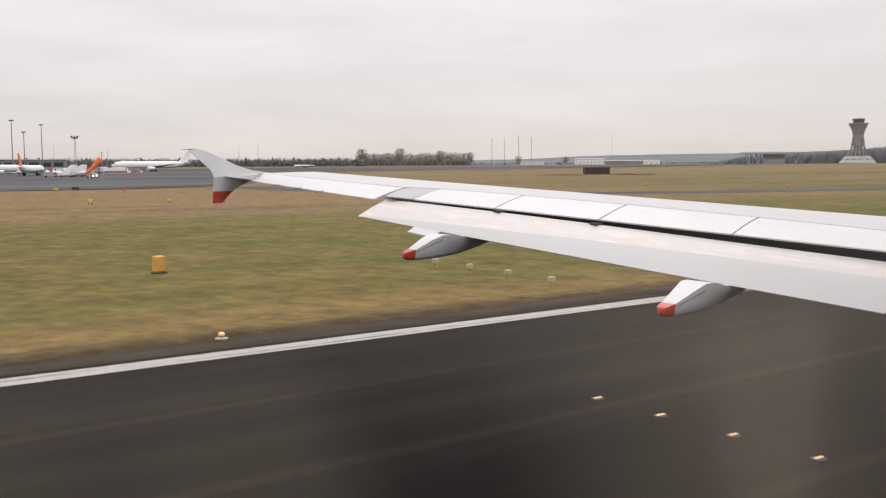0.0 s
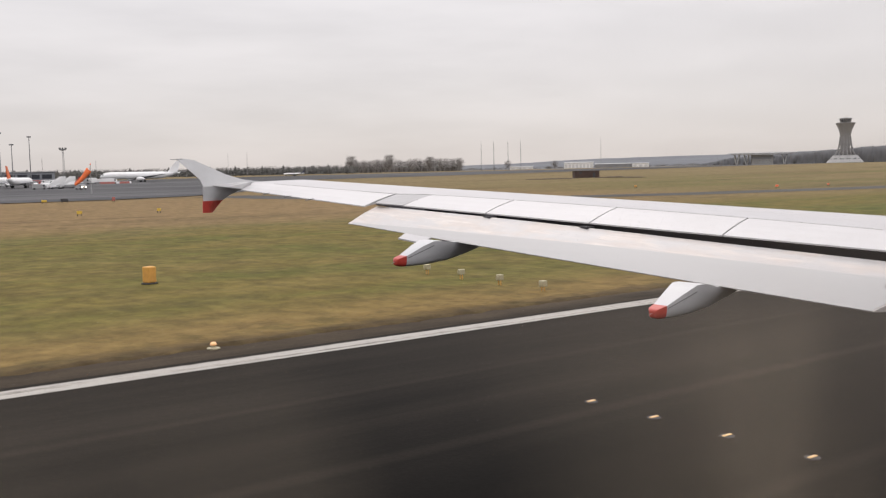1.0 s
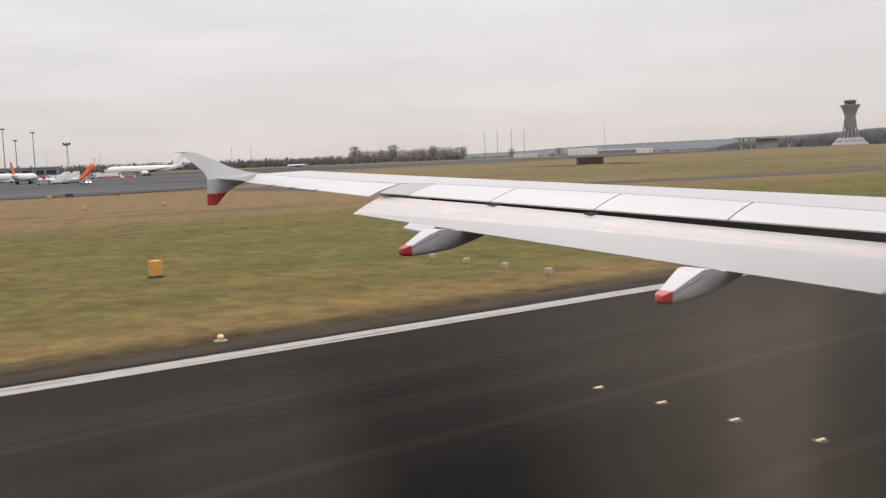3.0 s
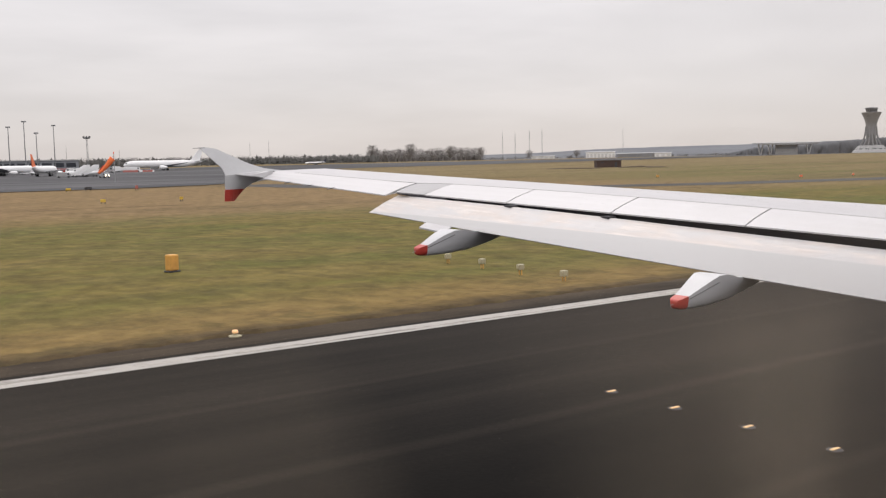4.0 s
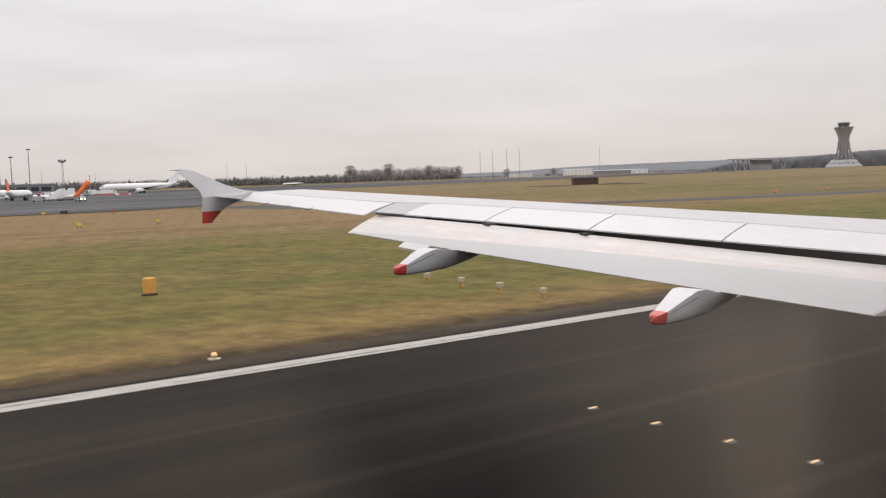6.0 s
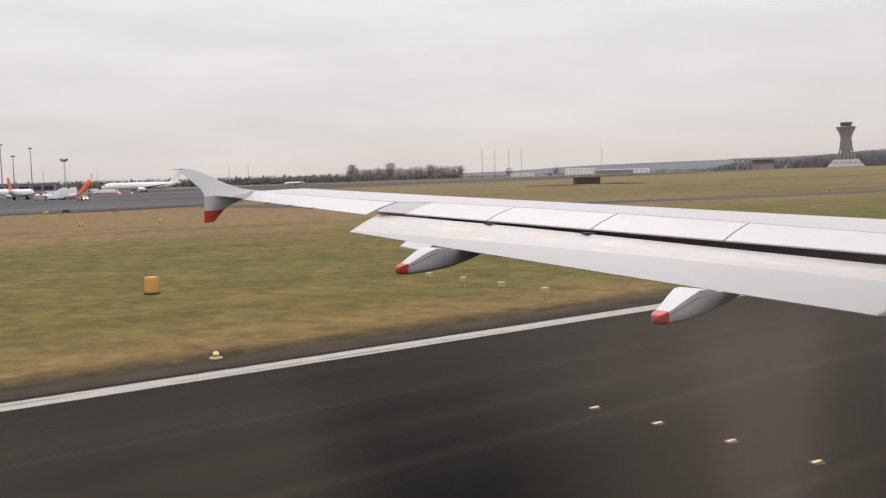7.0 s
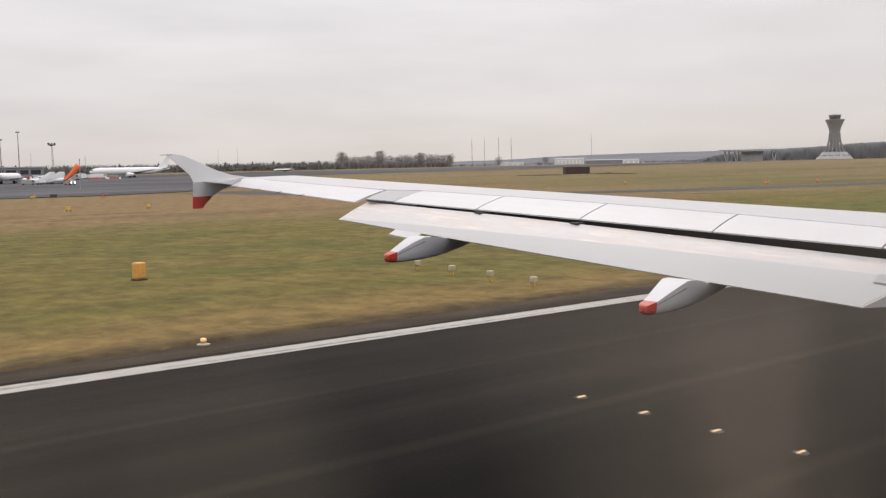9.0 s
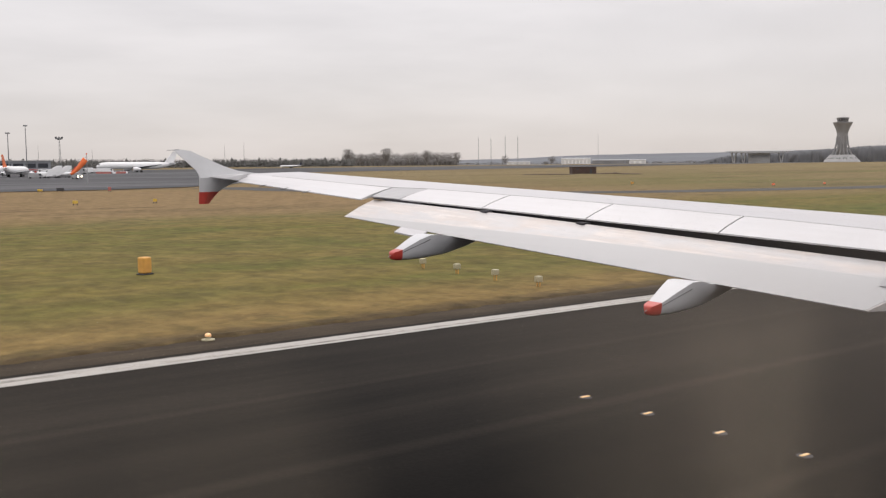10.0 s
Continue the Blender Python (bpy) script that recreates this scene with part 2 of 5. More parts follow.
def scuffed_paint(name, base, rubbed, bright, dark, turn):
    """Old white paint: broad rubbed patches, bright spanwise scuffs and a few dark scratches."""
    m = bpy.data.materials.new(name)
    m.use_nodes = True
    n, l = m.node_tree.nodes, m.node_tree.links
    b = n["Principled BSDF"]
    b.inputs["Roughness"].default_value = 0.42
    g = n.new("ShaderNodeNewGeometry")
    mp = n.new("ShaderNodeMapping")
    mp.vector_type = "TEXTURE"
    mp.inputs["Rotation"].default_value = (0, 0, radians(turn))
    l.new(g.outputs["Position"], mp.inputs["Vector"])
    v = mp.outputs[0]
    patch = range_node(n, l, noise_node(n, l, v, 1.1, 6, (3.0, 1.0, 1.5), 0.62), 0.43, 0.60, 0.0, 0.65)
    c = mix_node(n, l, patch, base, rubbed)
    scuff = range_node(n, l, noise_node(n, l, v, 1.7, 7, (9.0, 0.8, 3.0), 0.7), 0.51, 0.60, 0.0, 0.75)
    c = mix_node(n, l, math_node(n, l, "MULTIPLY", scuff, range_node(n, l, patch, 0.05, 0.4, 0.3, 1.0)), c, bright)
    scratch = range_node(n, l, noise_node(n, l, v, 2.3, 6, (14.0, 0.9, 3.0), 0.7), 0.60, 0.68, 0.0, 0.6)
    c = mix_node(n, l, math_node(n, l, "MULTIPLY", scratch, range_node(n, l, patch, 0.05, 0.4)), c, dark)
    soot = range_node(n, l, noise_node(n, l, v, 7.0, 5, (1.0, 1.0, 1.0), 0.6), 0.3, 0.7, 0.96, 1.04)
    sc = n.new("ShaderNodeVectorMath")
    sc.operation = "SCALE"
    l.new(c, sc.inputs[0])
    l.new(soot, sc.inputs["Scale"])
    l.new(sc.outputs[0], b.inputs["Base Color"])
    return m


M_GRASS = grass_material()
M_RUNWAY = asphalt_material("runway_asphalt", (0.0080, 0.0066, 0.0053), (0.0240, 0.0197, 0.0158), ((12.2, 0.3, 0.3), (16.4, 0.25, 0.2), (7.6, 0.25, 0.2)), rubber=(0.0072, 0.0062, 0.0053))
M_SHOULDER = asphalt_material("shoulder_asphalt", (0.016, 0.0130, 0.0098), (0.080, 0.060, 0.041), blot_scale=0.7)
M_APRON = asphalt_material("apron_asphalt", (0.036, 0.036, 0.039), (0.140, 0.138, 0.142), blot_scale=0.012, spread=0.1)
M_TAXI = asphalt_material("taxiway_asphalt", (0.065, 0.062, 0.060), (0.105, 0.100, 0.095), blot_scale=0.05)
M_LINE = paint_material("edge_line_paint", (0.37, 0.35, 0.318), (0.10, 0.088, 0.074), 0.17)
M_KEYS = paint_material("threshold_paint", (0.42, 0.39, 0.35), (0.08, 0.075, 0.07), 0.16)
M_WING = mat("wing_light_grey_paint", (0.45, 0.44, 0.45), 0.42, 0.0, 0.035, 1.2, 0, second=(0.38, 0.365, 0.36), second_amount=0.35, stretch=(2.5, 0.5, 1))
M_SPOILER = mat("spoiler_white_paint", (0.525, 0.515, 0.52), 0.45, 0.0, 0.03, 1.5, second=(0.42, 0.405, 0.40), second_amount=0.3)
M_FLAP = scuffed_paint("flap_scuffed_white_paint", (0.45, 0.437, 0.435), (0.50, 0.425, 0.375), (0.58, 0.53, 0.49), (0.37, 0.31, 0.285), 11.3)
M_FLAPREAR = mat("flap_rear_grey", (0.385, 0.38, 0.38), 0.45, 0.0, 0.03, 1.2, second=(0.35, 0.34, 0.335), second_amount=0.3, stretch=(2, 0.6, 1), turn=15)
M_FADEDRED = mat("faded_red_plastic", (0.38, 0.13, 0.11), 0.7, 0, 0.1, 1.0)
M_PALE = mat("pale_lamp_housing", (0.40, 0.36, 0.24), 0.6, 0, 0.1, 6)
M_PANEL = mat("bare_grey_panel", (0.34, 0.335, 0.34), 0.5, 0.0, 0.06, 3.0)
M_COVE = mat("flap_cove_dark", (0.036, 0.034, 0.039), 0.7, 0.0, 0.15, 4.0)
M_FAIRING = mat("fairing_grey_paint", (0.52, 0.52, 0.53), 0.4, 0.0, 0.06, 2.5, second=(0.44, 0.44, 0.45), second_amount=0.4, stretch=(0.5, 2, 2))
M_SEAL = mat("dark_panel_seal", (0.15, 0.148, 0.15), 0.7, 0, 0.15, 6)
M_RED = mat("red_marking_paint", (0.44, 0.048, 0.034), 0.4, 0.0, 0.08, 5.0)
M_FENCE = mat("wingtip_fence_grey_paint", (0.54, 0.54, 0.545), 0.4, 0, 0.05, 3.0, second=(0.43, 0.43, 0.44), second_amount=0.3)
M_METAL = mat("bare_metal", (0.32, 0.32, 0.33), 0.35, 0.8, 0.1, 6)
M_FUSE = mat("fuselage_white_paint", (0.62, 0.62, 0.63), 0.35, 0, 0.03, 2)
M_RUBBER = mat("black_rubber", (0.02, 0.02, 0.02), 0.8, 0, 0.2, 10)
M_WHITE = mat("far_white_paint", (0.80, 0.80, 0.80), 0.4, 0, 0.03, 0.5)
M_DARKBLUE = mat("navy_paint", (0.03, 0.035, 0.07), 0.4, 0, 0.1, 0.6)
M_ORANGE = mat("orange_paint", (0.72, 0.14, 0.03), 0.4, 0, 0.05, 0.6)
M_DARK = mat("dark_grey_metal", (0.05, 0.05, 0.055), 0.6, 0.2, 0.15, 1)
M_GLASS = mat("dark_window_glass", (0.03, 0.035, 0.045), 0.12, 0, 0.1, 0.4)
M_CONC = mat("pale_concrete", (0.36, 0.36, 0.36), 0.8, 0, 0.1, 0.25, second=(0.27, 0.27, 0.27), second_amount=0.4)
M_CLAD = mat("grey_cladding", (0.24, 0.25, 0.27), 0.6, 0, 0.1, 0.2, second=(0.16, 0.165, 0.18), second_amount=0.6)
# tower grey raised a little to put the distance haze into the colour
M_TOWER = mat("tower_grey_cladding", (0.235, 0.234, 0.24), 0.6, 0, 0.14, 0.3, second=(0.175, 0.176, 0.18), second_amount=0.6)
M_BRICK = mat("weathered_brown_brick", (0.075, 0.048, 0.04), 0.9, 0, 0.2, 1.5, second=(0.05, 0.035, 0.032), second_amount=0.6)
M_ROOF = mat("roof_felt", (0.16, 0.15, 0.145), 0.9, 0, 0.1, 0.8)
M_STEEL = mat("galvanised_steel", (0.22, 0.225, 0.23), 0.55, 0.3, 0.1, 1.0)
# far trees: these three are paled to put the distance haze into the colour
M_BARK = mat("winter_bark", (0.135, 0.125, 0.117), 0.95, 0, 0.2, 0.5)
M_TWIG = mat("winter_twigs", (0.185, 0.172, 0.165), 0.95, 0, 0.2, 0.15, second=(0.21, 0.192, 0.18), second_amount=0.6)
M_CONIFER = mat("dark_conifer_needles", (0.100, 0.097, 0.089), 0.95, 0, 0.3, 0.12, second=(0.115, 0.11, 0.10), second_amount=0.5)
M_THICKET = mat("brown_winter_thicket", (0.088, 0.080, 0.073), 0.95, 0, 0.15, 0.12, second=(0.110, 0.098, 0.088), second_amount=0.5)
M_SOIL = mat("dug_dark_soil", (0.075, 0.052, 0.034), 0.95, 0, 0.25, 0.9, second=(0.11, 0.08, 0.05), second_amount=0.5)
# woods and hills: blue-grey of the distance haze put into the base colour
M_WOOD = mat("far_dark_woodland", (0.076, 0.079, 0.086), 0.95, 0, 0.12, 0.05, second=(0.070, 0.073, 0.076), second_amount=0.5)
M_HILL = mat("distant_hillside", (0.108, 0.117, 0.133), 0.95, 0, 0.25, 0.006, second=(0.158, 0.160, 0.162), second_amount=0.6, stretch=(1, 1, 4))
M_YELLOW = mat("yellow_sign_paint", (0.62, 0.42, 0.06), 0.5, 0, 0.08, 4)
M_AMBER = mat("amber_lens", (0.95, 0.55, 0.27), 0.3, 0, 0.02, 8, emit=0.28)
M_LENS = mat("lit_warm_lens", (0.90, 0.56, 0.24), 0.3, 0, 0.02, 8, emit=0.22)
M_REDLIT = mat("lit_red_sign_face", (0.75, 0.17, 0.08), 0.4, 0, 0.05, 6, emit=0.15)
M_HEADLAMP = mat("lit_headlamp", (1.0, 0.86, 0.62), 0.3, 0, 0.02, 8, emit=6.0)
M_SOCK = mat("orange_windsock_cloth", (0.78, 0.17, 0.05), 0.8, 0, 0.1, 0.8)
M_BOXORANGE = mat("marker_orange_paint", (0.62, 0.32, 0.07), 0.6, 0, 0.15, 5, second=(0.50, 0.25, 0.07), second_amount=0.5)


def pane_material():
    """Clear smudged window plastic; a thin uneven daylit film paints the cabin's reflection."""
    m = bpy.data.materials.new("smudged_veiled_window_plastic")
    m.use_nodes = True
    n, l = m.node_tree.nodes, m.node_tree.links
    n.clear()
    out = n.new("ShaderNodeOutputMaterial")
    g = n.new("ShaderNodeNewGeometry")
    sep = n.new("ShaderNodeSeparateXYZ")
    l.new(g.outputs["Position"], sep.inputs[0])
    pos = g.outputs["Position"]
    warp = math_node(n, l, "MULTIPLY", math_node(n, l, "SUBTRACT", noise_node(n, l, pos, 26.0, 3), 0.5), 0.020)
    # the veil's edges lean a little; z counts from the middle of the pane
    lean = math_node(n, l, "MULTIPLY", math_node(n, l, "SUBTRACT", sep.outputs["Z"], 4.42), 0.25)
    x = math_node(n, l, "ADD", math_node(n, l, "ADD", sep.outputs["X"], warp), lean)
    # painted reflection: stronger in the pane's lower part, with a clear patch mid-pane
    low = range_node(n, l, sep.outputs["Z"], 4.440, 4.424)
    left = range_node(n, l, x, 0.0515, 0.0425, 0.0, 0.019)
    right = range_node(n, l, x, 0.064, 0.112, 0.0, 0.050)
    veil_fade = range_node(n, l, x, 0.126, 0.150, 1.0, 0.36)
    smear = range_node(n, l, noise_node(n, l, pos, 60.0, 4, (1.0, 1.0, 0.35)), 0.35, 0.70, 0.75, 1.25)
    lower = math_node(n, l, "MULTIPLY", math_node(n, l, "ADD", left, math_node(n, l, "MULTIPLY", right, veil_fade)), low)
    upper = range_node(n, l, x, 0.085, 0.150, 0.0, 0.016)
    veil_mix = math_node(n, l, "MULTIPLY", math_node(n, l, "MAXIMUM", lower, upper), smear)
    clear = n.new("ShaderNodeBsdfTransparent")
    veil = n.new("ShaderNodeBsdfTranslucent")
    veil.inputs["Color"].default_value = (0.95, 0.79, 0.60, 1)
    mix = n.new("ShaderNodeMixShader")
    l.new(veil_mix, mix.inputs[0])
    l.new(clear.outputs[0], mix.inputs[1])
    l.new(veil.outputs[0], mix.inputs[2])
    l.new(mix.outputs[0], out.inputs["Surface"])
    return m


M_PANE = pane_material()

# ---- mesh helpers ----
def part(name, bm, material, parent=None, label="", smooth=False):
    """Links a bmesh as one mesh object under a thing or part (or at top level)."""
    me = bpy.data.meshes.new(name)
    bmesh.ops.recalc_face_normals(bm, faces=bm.faces)
    bm.to_mesh(me)
    bm.free()
    me.materials.append(material)
    if smooth:
        for p in me.polygons:
            p.use_smooth = True
    ob = new(name, me)
    if parent:
        ob.parent = parent
    if label:
        tagged(ob, label)
    return ob


def thing(name, m, label, category, group="", kind=""):
    ob = new(name)
    ob.matrix_world = m
    ob.empty_display_size = 0.2
    return tagged(ob, label, category, group, kind)


def loft(bm, rings, closed=True, caps=True):
    vs = [[bm.verts.new(p) for p in r] for r in rings]
    k = len(vs[0])
    for a, b in zip(vs, vs[1:]):
        for i in range(k if closed else k - 1):
            j = (i + 1) % k
            bm.faces.new((a[i], a[j], b[j], b[i]))
    if caps and closed:
        bm.faces.new(vs[0])
        bm.faces.new(vs[-1][::-1])
    return bm


def box(bm, x0, x1, y0, y1, z0, z1, bevel=0.0):
    v = [bm.verts.new(p) for p in ((x0, y0, z0), (x1, y0, z0), (x1, y1, z0), (x0, y1, z0), (x0, y0, z1), (x1, y0, z1), (x1, y1, z1), (x0, y1, z1))]
    fs = [bm.faces.new([v[i] for i in q]) for q in ((3, 2, 1, 0), (4, 5, 6, 7), (0, 1, 5, 4), (1, 2, 6, 5), (2, 3, 7, 6), (3, 0, 4, 7))]
    if bevel:
        edges = list({e for f in fs for e in f.edges})
        bmesh.ops.bevel(bm, geom=edges, offset=bevel, segments=2, affect="EDGES", profile=0.5)
    return bm


def boxed(*a, **k):
    return box(bmesh.new(), *a, **k)


def circle(cx, cy, z, r, k=16):
    return [(cx + r * math.cos(2 * math.pi * i / k), cy + r * math.sin(2 * math.pi * i / k), z) for i in range(k)]


def turned(profile, k=20, cx=0.0, cy=0.0, bm=None):
    """A turned shape from (radius, height) pairs."""
    bm = bm or bmesh.new()
    return loft(bm, [circle(cx, cy, z, max(r, 0.002), k) for r, z in profile])


def tube(bm, a, b, ra, rb=None, k=8):
    a, b = Vector(a), Vector(b)
    rb = ra if rb is None else rb
    d = (b - a).normalized()
    u = d.orthogonal().normalized()
    w = d.cross(u)
    rings = []
    for c, r in ((a, ra), (b, rb)):
        rings.append([tuple(c + r * (math.cos(2 * math.pi * i / k) * u + math.sin(2 * math.pi * i / k) * w)) for i in range(k)])
    return loft(bm, rings)


def smooth01(a, b, v):
    t = min(1.0, max(0.0, (v - a) / (b - a)))
    return t * t * (3 - 2 * t)


def land(x, y):
    """Height of the ground: level by the runway, rising a little in the distance."""
    return 4.5 * smooth01(240, 900, math.hypot(x, y))


def at_bearing(deg, dist):
    """A place on the ground by its bearing (degrees from the runway's direction) and distance."""
    x, y = dist * math.cos(radians(deg)), dist * math.sin(radians(deg))
    return x, y, land(x, y)


def facing(deg, dist, turn=0.0):
    """A pose on the ground at that bearing whose local y points away from the window, local x to the right."""
    x, y, z = at_bearing(deg, dist)
    return pose(x, y, z, 0, 0, deg - 90 + turn)


# ---- the ground ----
bm = bmesh.new()
radii = [0, 6, 12, 18, 24, 32, 42, 55, 75, 100, 130, 165, 200, 240, 280, 320, 370, 420, 480, 540, 600, 670, 740, 820, 900, 1100, 1400, 1900, 2800, 4900]
rings = []
for r in radii[1:]:
    rings.append([bm.verts.new((r * math.cos(radians(2.5 * i)), r * math.sin(radians(2.5 * i)), land(r, 0) if r > 240 else 0.0)) for i in range(144)])
mid = bm.verts.new((0, 0, 0))
for i in range(144):
    bm.faces.new((mid, rings[0][i], rings[0][(i + 1) % 144]))
for a, b in zip(rings, rings[1:]):
    for i in range(144):
        bm.faces.new((a[i], b[i], b[(i + 1) % 144], a[(i + 1) % 144]))
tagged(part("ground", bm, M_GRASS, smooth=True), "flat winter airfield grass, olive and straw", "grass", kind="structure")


def strip(name, xs, near, far, z, material, label, category="runway"):
    """A flat strip along x between two edge functions of x, with a little thickness."""
    bm = bmesh.new()
    lo = [(bm.verts.new((x, near(x), z)), bm.verts.new((x, far(x), z))) for x in xs]
    for a, b in zip(lo, lo[1:]):
        bm.faces.new((a[0], b[0], b[1], a[1]))
    ob = part(name, bm, material)
    return tagged(ob, label, category, kind="structure")


def ragged(x, seed, size):
    return size * noise.noise(Vector((x * 0.35, seed, 0))) + 0.6 * size * noise.noise(Vector((x * 1.4, seed + 7, 0)))


near_xs = [-400, -150, -60, -20] + [i * 0.4 for i in range(-20, 200)] + [82 + 4 * i for i in range(20)] + [180, 260, 400, 800]
strip("runway", [-400, -100, 0, 100, 400, 800], lambda x: -24.7, lambda x: 21.75, 0.02, M_RUNWAY, "dark grey worn asphalt runway with rubber streaks")
strip("runway_shoulder", near_xs, lambda x: 21.75, lambda x: 23.4 + ragged(x, 3.0, 0.2), 0.014, M_SHOULDER, "dirty dark asphalt shoulder with ragged grassy edge")
strip("runway_edge_line", near_xs, lambda x: 20.62 + ragged(x, 9.0, 0.02), lambda x: 21.42 + ragged(x, 5.0, 0.02), 0.026, M_LINE, "worn white painted runway edge line", "road marking")
strip("threshold_bar", [30.2, 30.8, 31.4, 32.0], lambda x: -21, lambda x: 20.5, 0.027, M_KEYS, "worn white transverse threshold bar on asphalt", "road marking")
for i in range(8):
    y1 = 20.2 - 3.6 * i
    strip("threshold_stripe", [38.0, 48, 58, 68.0], lambda x: y1 - 1.75, lambda x: y1, 0.027, M_KEYS, "long worn white threshold stripe on asphalt", "road marking")["group"] = "threshold stripes"

strip("aiming_point_marking", [30.0, 45, 60, 75.0], lambda x: 5.4, lambda x: 11.4, 0.027, M_KEYS, "broad worn white touchdown block on asphalt", "road marking")

# low bank of dry grass along the asphalt, uneven and ragged
bm = bmesh.new()
cols = []
for i in range(0, 420):
    x = -2 + 0.14 * i
    y0 = 23.08 + ragged(x, 3.0, 0.2) + 0.1 * noise.noise(Vector((x * 2.6, 1.0, 3))) + 0.05 * noise.noise(Vector((x * 6.0, 4.0, 3)))
    col = []
    for j in range(0, 15):
        y = y0 + 3.2 * (j / 14) ** 1.3 + 0.12 * noise.noise(Vector((x * 2.1, j * 0.9, 5)))
        lift = 0.0 if j == 0 else 0.07 * min(1.0, j / 2) * (1 - j / 14) ** 0.7
        z = 0.005 + lift * (1.0 + 0.9 * noise.noise(Vector((x * 1.1, y * 2.0, 2)))) + 0.02 * noise.noise(Vector((x * 5, y * 5, 8))) * (1 if 0 < j < 14 else 0)
        col.append(bm.verts.new((x, y, max(z, 0.004))))
    cols.append(col)
for a, b in zip(cols, cols[1:]):
    for j in range(14):
        bm.faces.new((a[j], b[j], b[j + 1], a[j + 1]))
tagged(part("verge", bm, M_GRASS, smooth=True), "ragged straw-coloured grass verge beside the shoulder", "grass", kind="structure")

# taxiway that crosses the field and bends away to the apron
bm = bmesh.new()
line = [(420, 76), (300, 80), (220, 84), (160, 90), (120, 100), (98, 114), (88, 136), (84, 165), (84, 196)]
rows = []
for i, (x, y) in enumerate(line):
    a, b = line[max(i - 1, 0)], line[min(i + 1, len(line) - 1)]
    d = Vector((b[0] - a[0], b[1] - a[1])).normalized()
    rows.append([bm.verts.new((x + s * 6.0 * d.y, y - s * 6.0 * d.x, 0.03)) for s in (-1, 1)])
for a, b in zip(rows, rows[1:]):
    bm.faces.new((a[0], a[1], b[1], b[0]))
tagged(part("taxiway", bm, M_TAXI), "narrow grey asphalt taxiway through the grass", "taxiway", kind="structure")

# apron: a wide sheet that follows the rise of the ground
bm = bmesh.new()
grid = []
for i in range(0, 61):
    x = -420 + 20 * i
    row = []
    y_near = 195 + 235 * smooth01(62, 235, x) + ragged(x * 0.05, 2.0, 3)
    y_far = 610 - 120 * smooth01(250, 720, x)
    for j in range(0, 13):
        y = y_near + (y_far - y_near) * j / 12
        row.append(bm.verts.new((x, y, land(x, y) + 0.12)))
    grid.append(row)
for a, b in zip(grid, grid[1:]):
    for j in range(12):
        bm.faces.new((a[j], b[j], b[j + 1], a[j + 1]))
tagged(part("apron", bm, M_APRON, smooth=True), "wide weathered grey asphalt aircraft apron", "apron", kind="structure")

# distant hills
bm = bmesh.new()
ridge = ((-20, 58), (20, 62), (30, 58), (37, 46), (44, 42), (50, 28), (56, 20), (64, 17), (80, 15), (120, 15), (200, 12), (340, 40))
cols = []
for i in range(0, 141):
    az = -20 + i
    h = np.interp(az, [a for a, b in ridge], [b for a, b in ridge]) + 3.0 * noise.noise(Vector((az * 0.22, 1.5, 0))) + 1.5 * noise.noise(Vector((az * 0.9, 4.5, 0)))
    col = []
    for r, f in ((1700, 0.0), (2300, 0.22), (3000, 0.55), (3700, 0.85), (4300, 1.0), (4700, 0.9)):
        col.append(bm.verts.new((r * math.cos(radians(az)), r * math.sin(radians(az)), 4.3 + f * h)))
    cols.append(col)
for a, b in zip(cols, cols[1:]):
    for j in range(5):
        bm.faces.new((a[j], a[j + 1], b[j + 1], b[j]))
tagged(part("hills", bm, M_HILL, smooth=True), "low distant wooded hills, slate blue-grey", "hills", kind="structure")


# ---- the airliner whose window this is ----
def sp(y):
    return 8.08 + 0.2 * (12 - y)          # trailing edge of the spoilers, in plan


def z_crest(y):
    return 3.4393 + 0.05495 * y + 0.00031 * y * y - 0.014 * smooth01(8.5, 5.0, y)


def z_hinge(y):
    inner = 3.2523 + 0.09449 * y - 0.00213 * y * y
    return inner if y < 12.4 else float(np.interp(y, (12.4, 12.9, 15.1, 15.5), (4.096, 4.098, 4.312, 4.345)))


def z_spoil(y):
    return 3.2371 + 0.05898 * y


def z_flap_front(y):
    return 3.0514 + 0.085 * y - 0.00114 * y * y - 0.020 * smooth01(10.5, 6.5, y)


def crease(y):
    """Share of the flap's chord at which its greyer rear band begins; it narrows outboard."""
    return float(np.interp(y, (5.0, 8.0, 10.9, 12.1), (0.36, 0.48, 0.76, 0.94)))


def z_flap_end(y):
    return 2.5828 + 0.0867 * y + 0.00044 * y * y


def on_flap(y, u, shift):
    """A point of the flap's upper skin: u from its front (0) to its trailing edge (1)."""
    yy = y + 0.29 * shift * (1 - u)
    return (sp(yy) - 0.05 - 0.77 * u, yy, (1 - u) * z_flap_front(yy) + u * z_flap_end(yy) + 0.05 * u * (1 - u))


def x_crest(y):
    return sp(y) + 0.75 + (15.3 - y) / 10.5 * 1.6


def x_hinge(y):
    return sp(y) + 0.62 if y < 12.3 else float(np.interp(y, (12.3, 12.85, 15.1, 15.5), (8.64, 8.51, 7.25, 7.03)))


airliner = thing("airliner", pose(0, 0, 0), "white airliner seen from its own cabin window, flaps partly out", "airliner")

# wing box: from the root to the tip, ending at the hinge line of spoilers and aileron
bm = bmesh.new()
rings = []
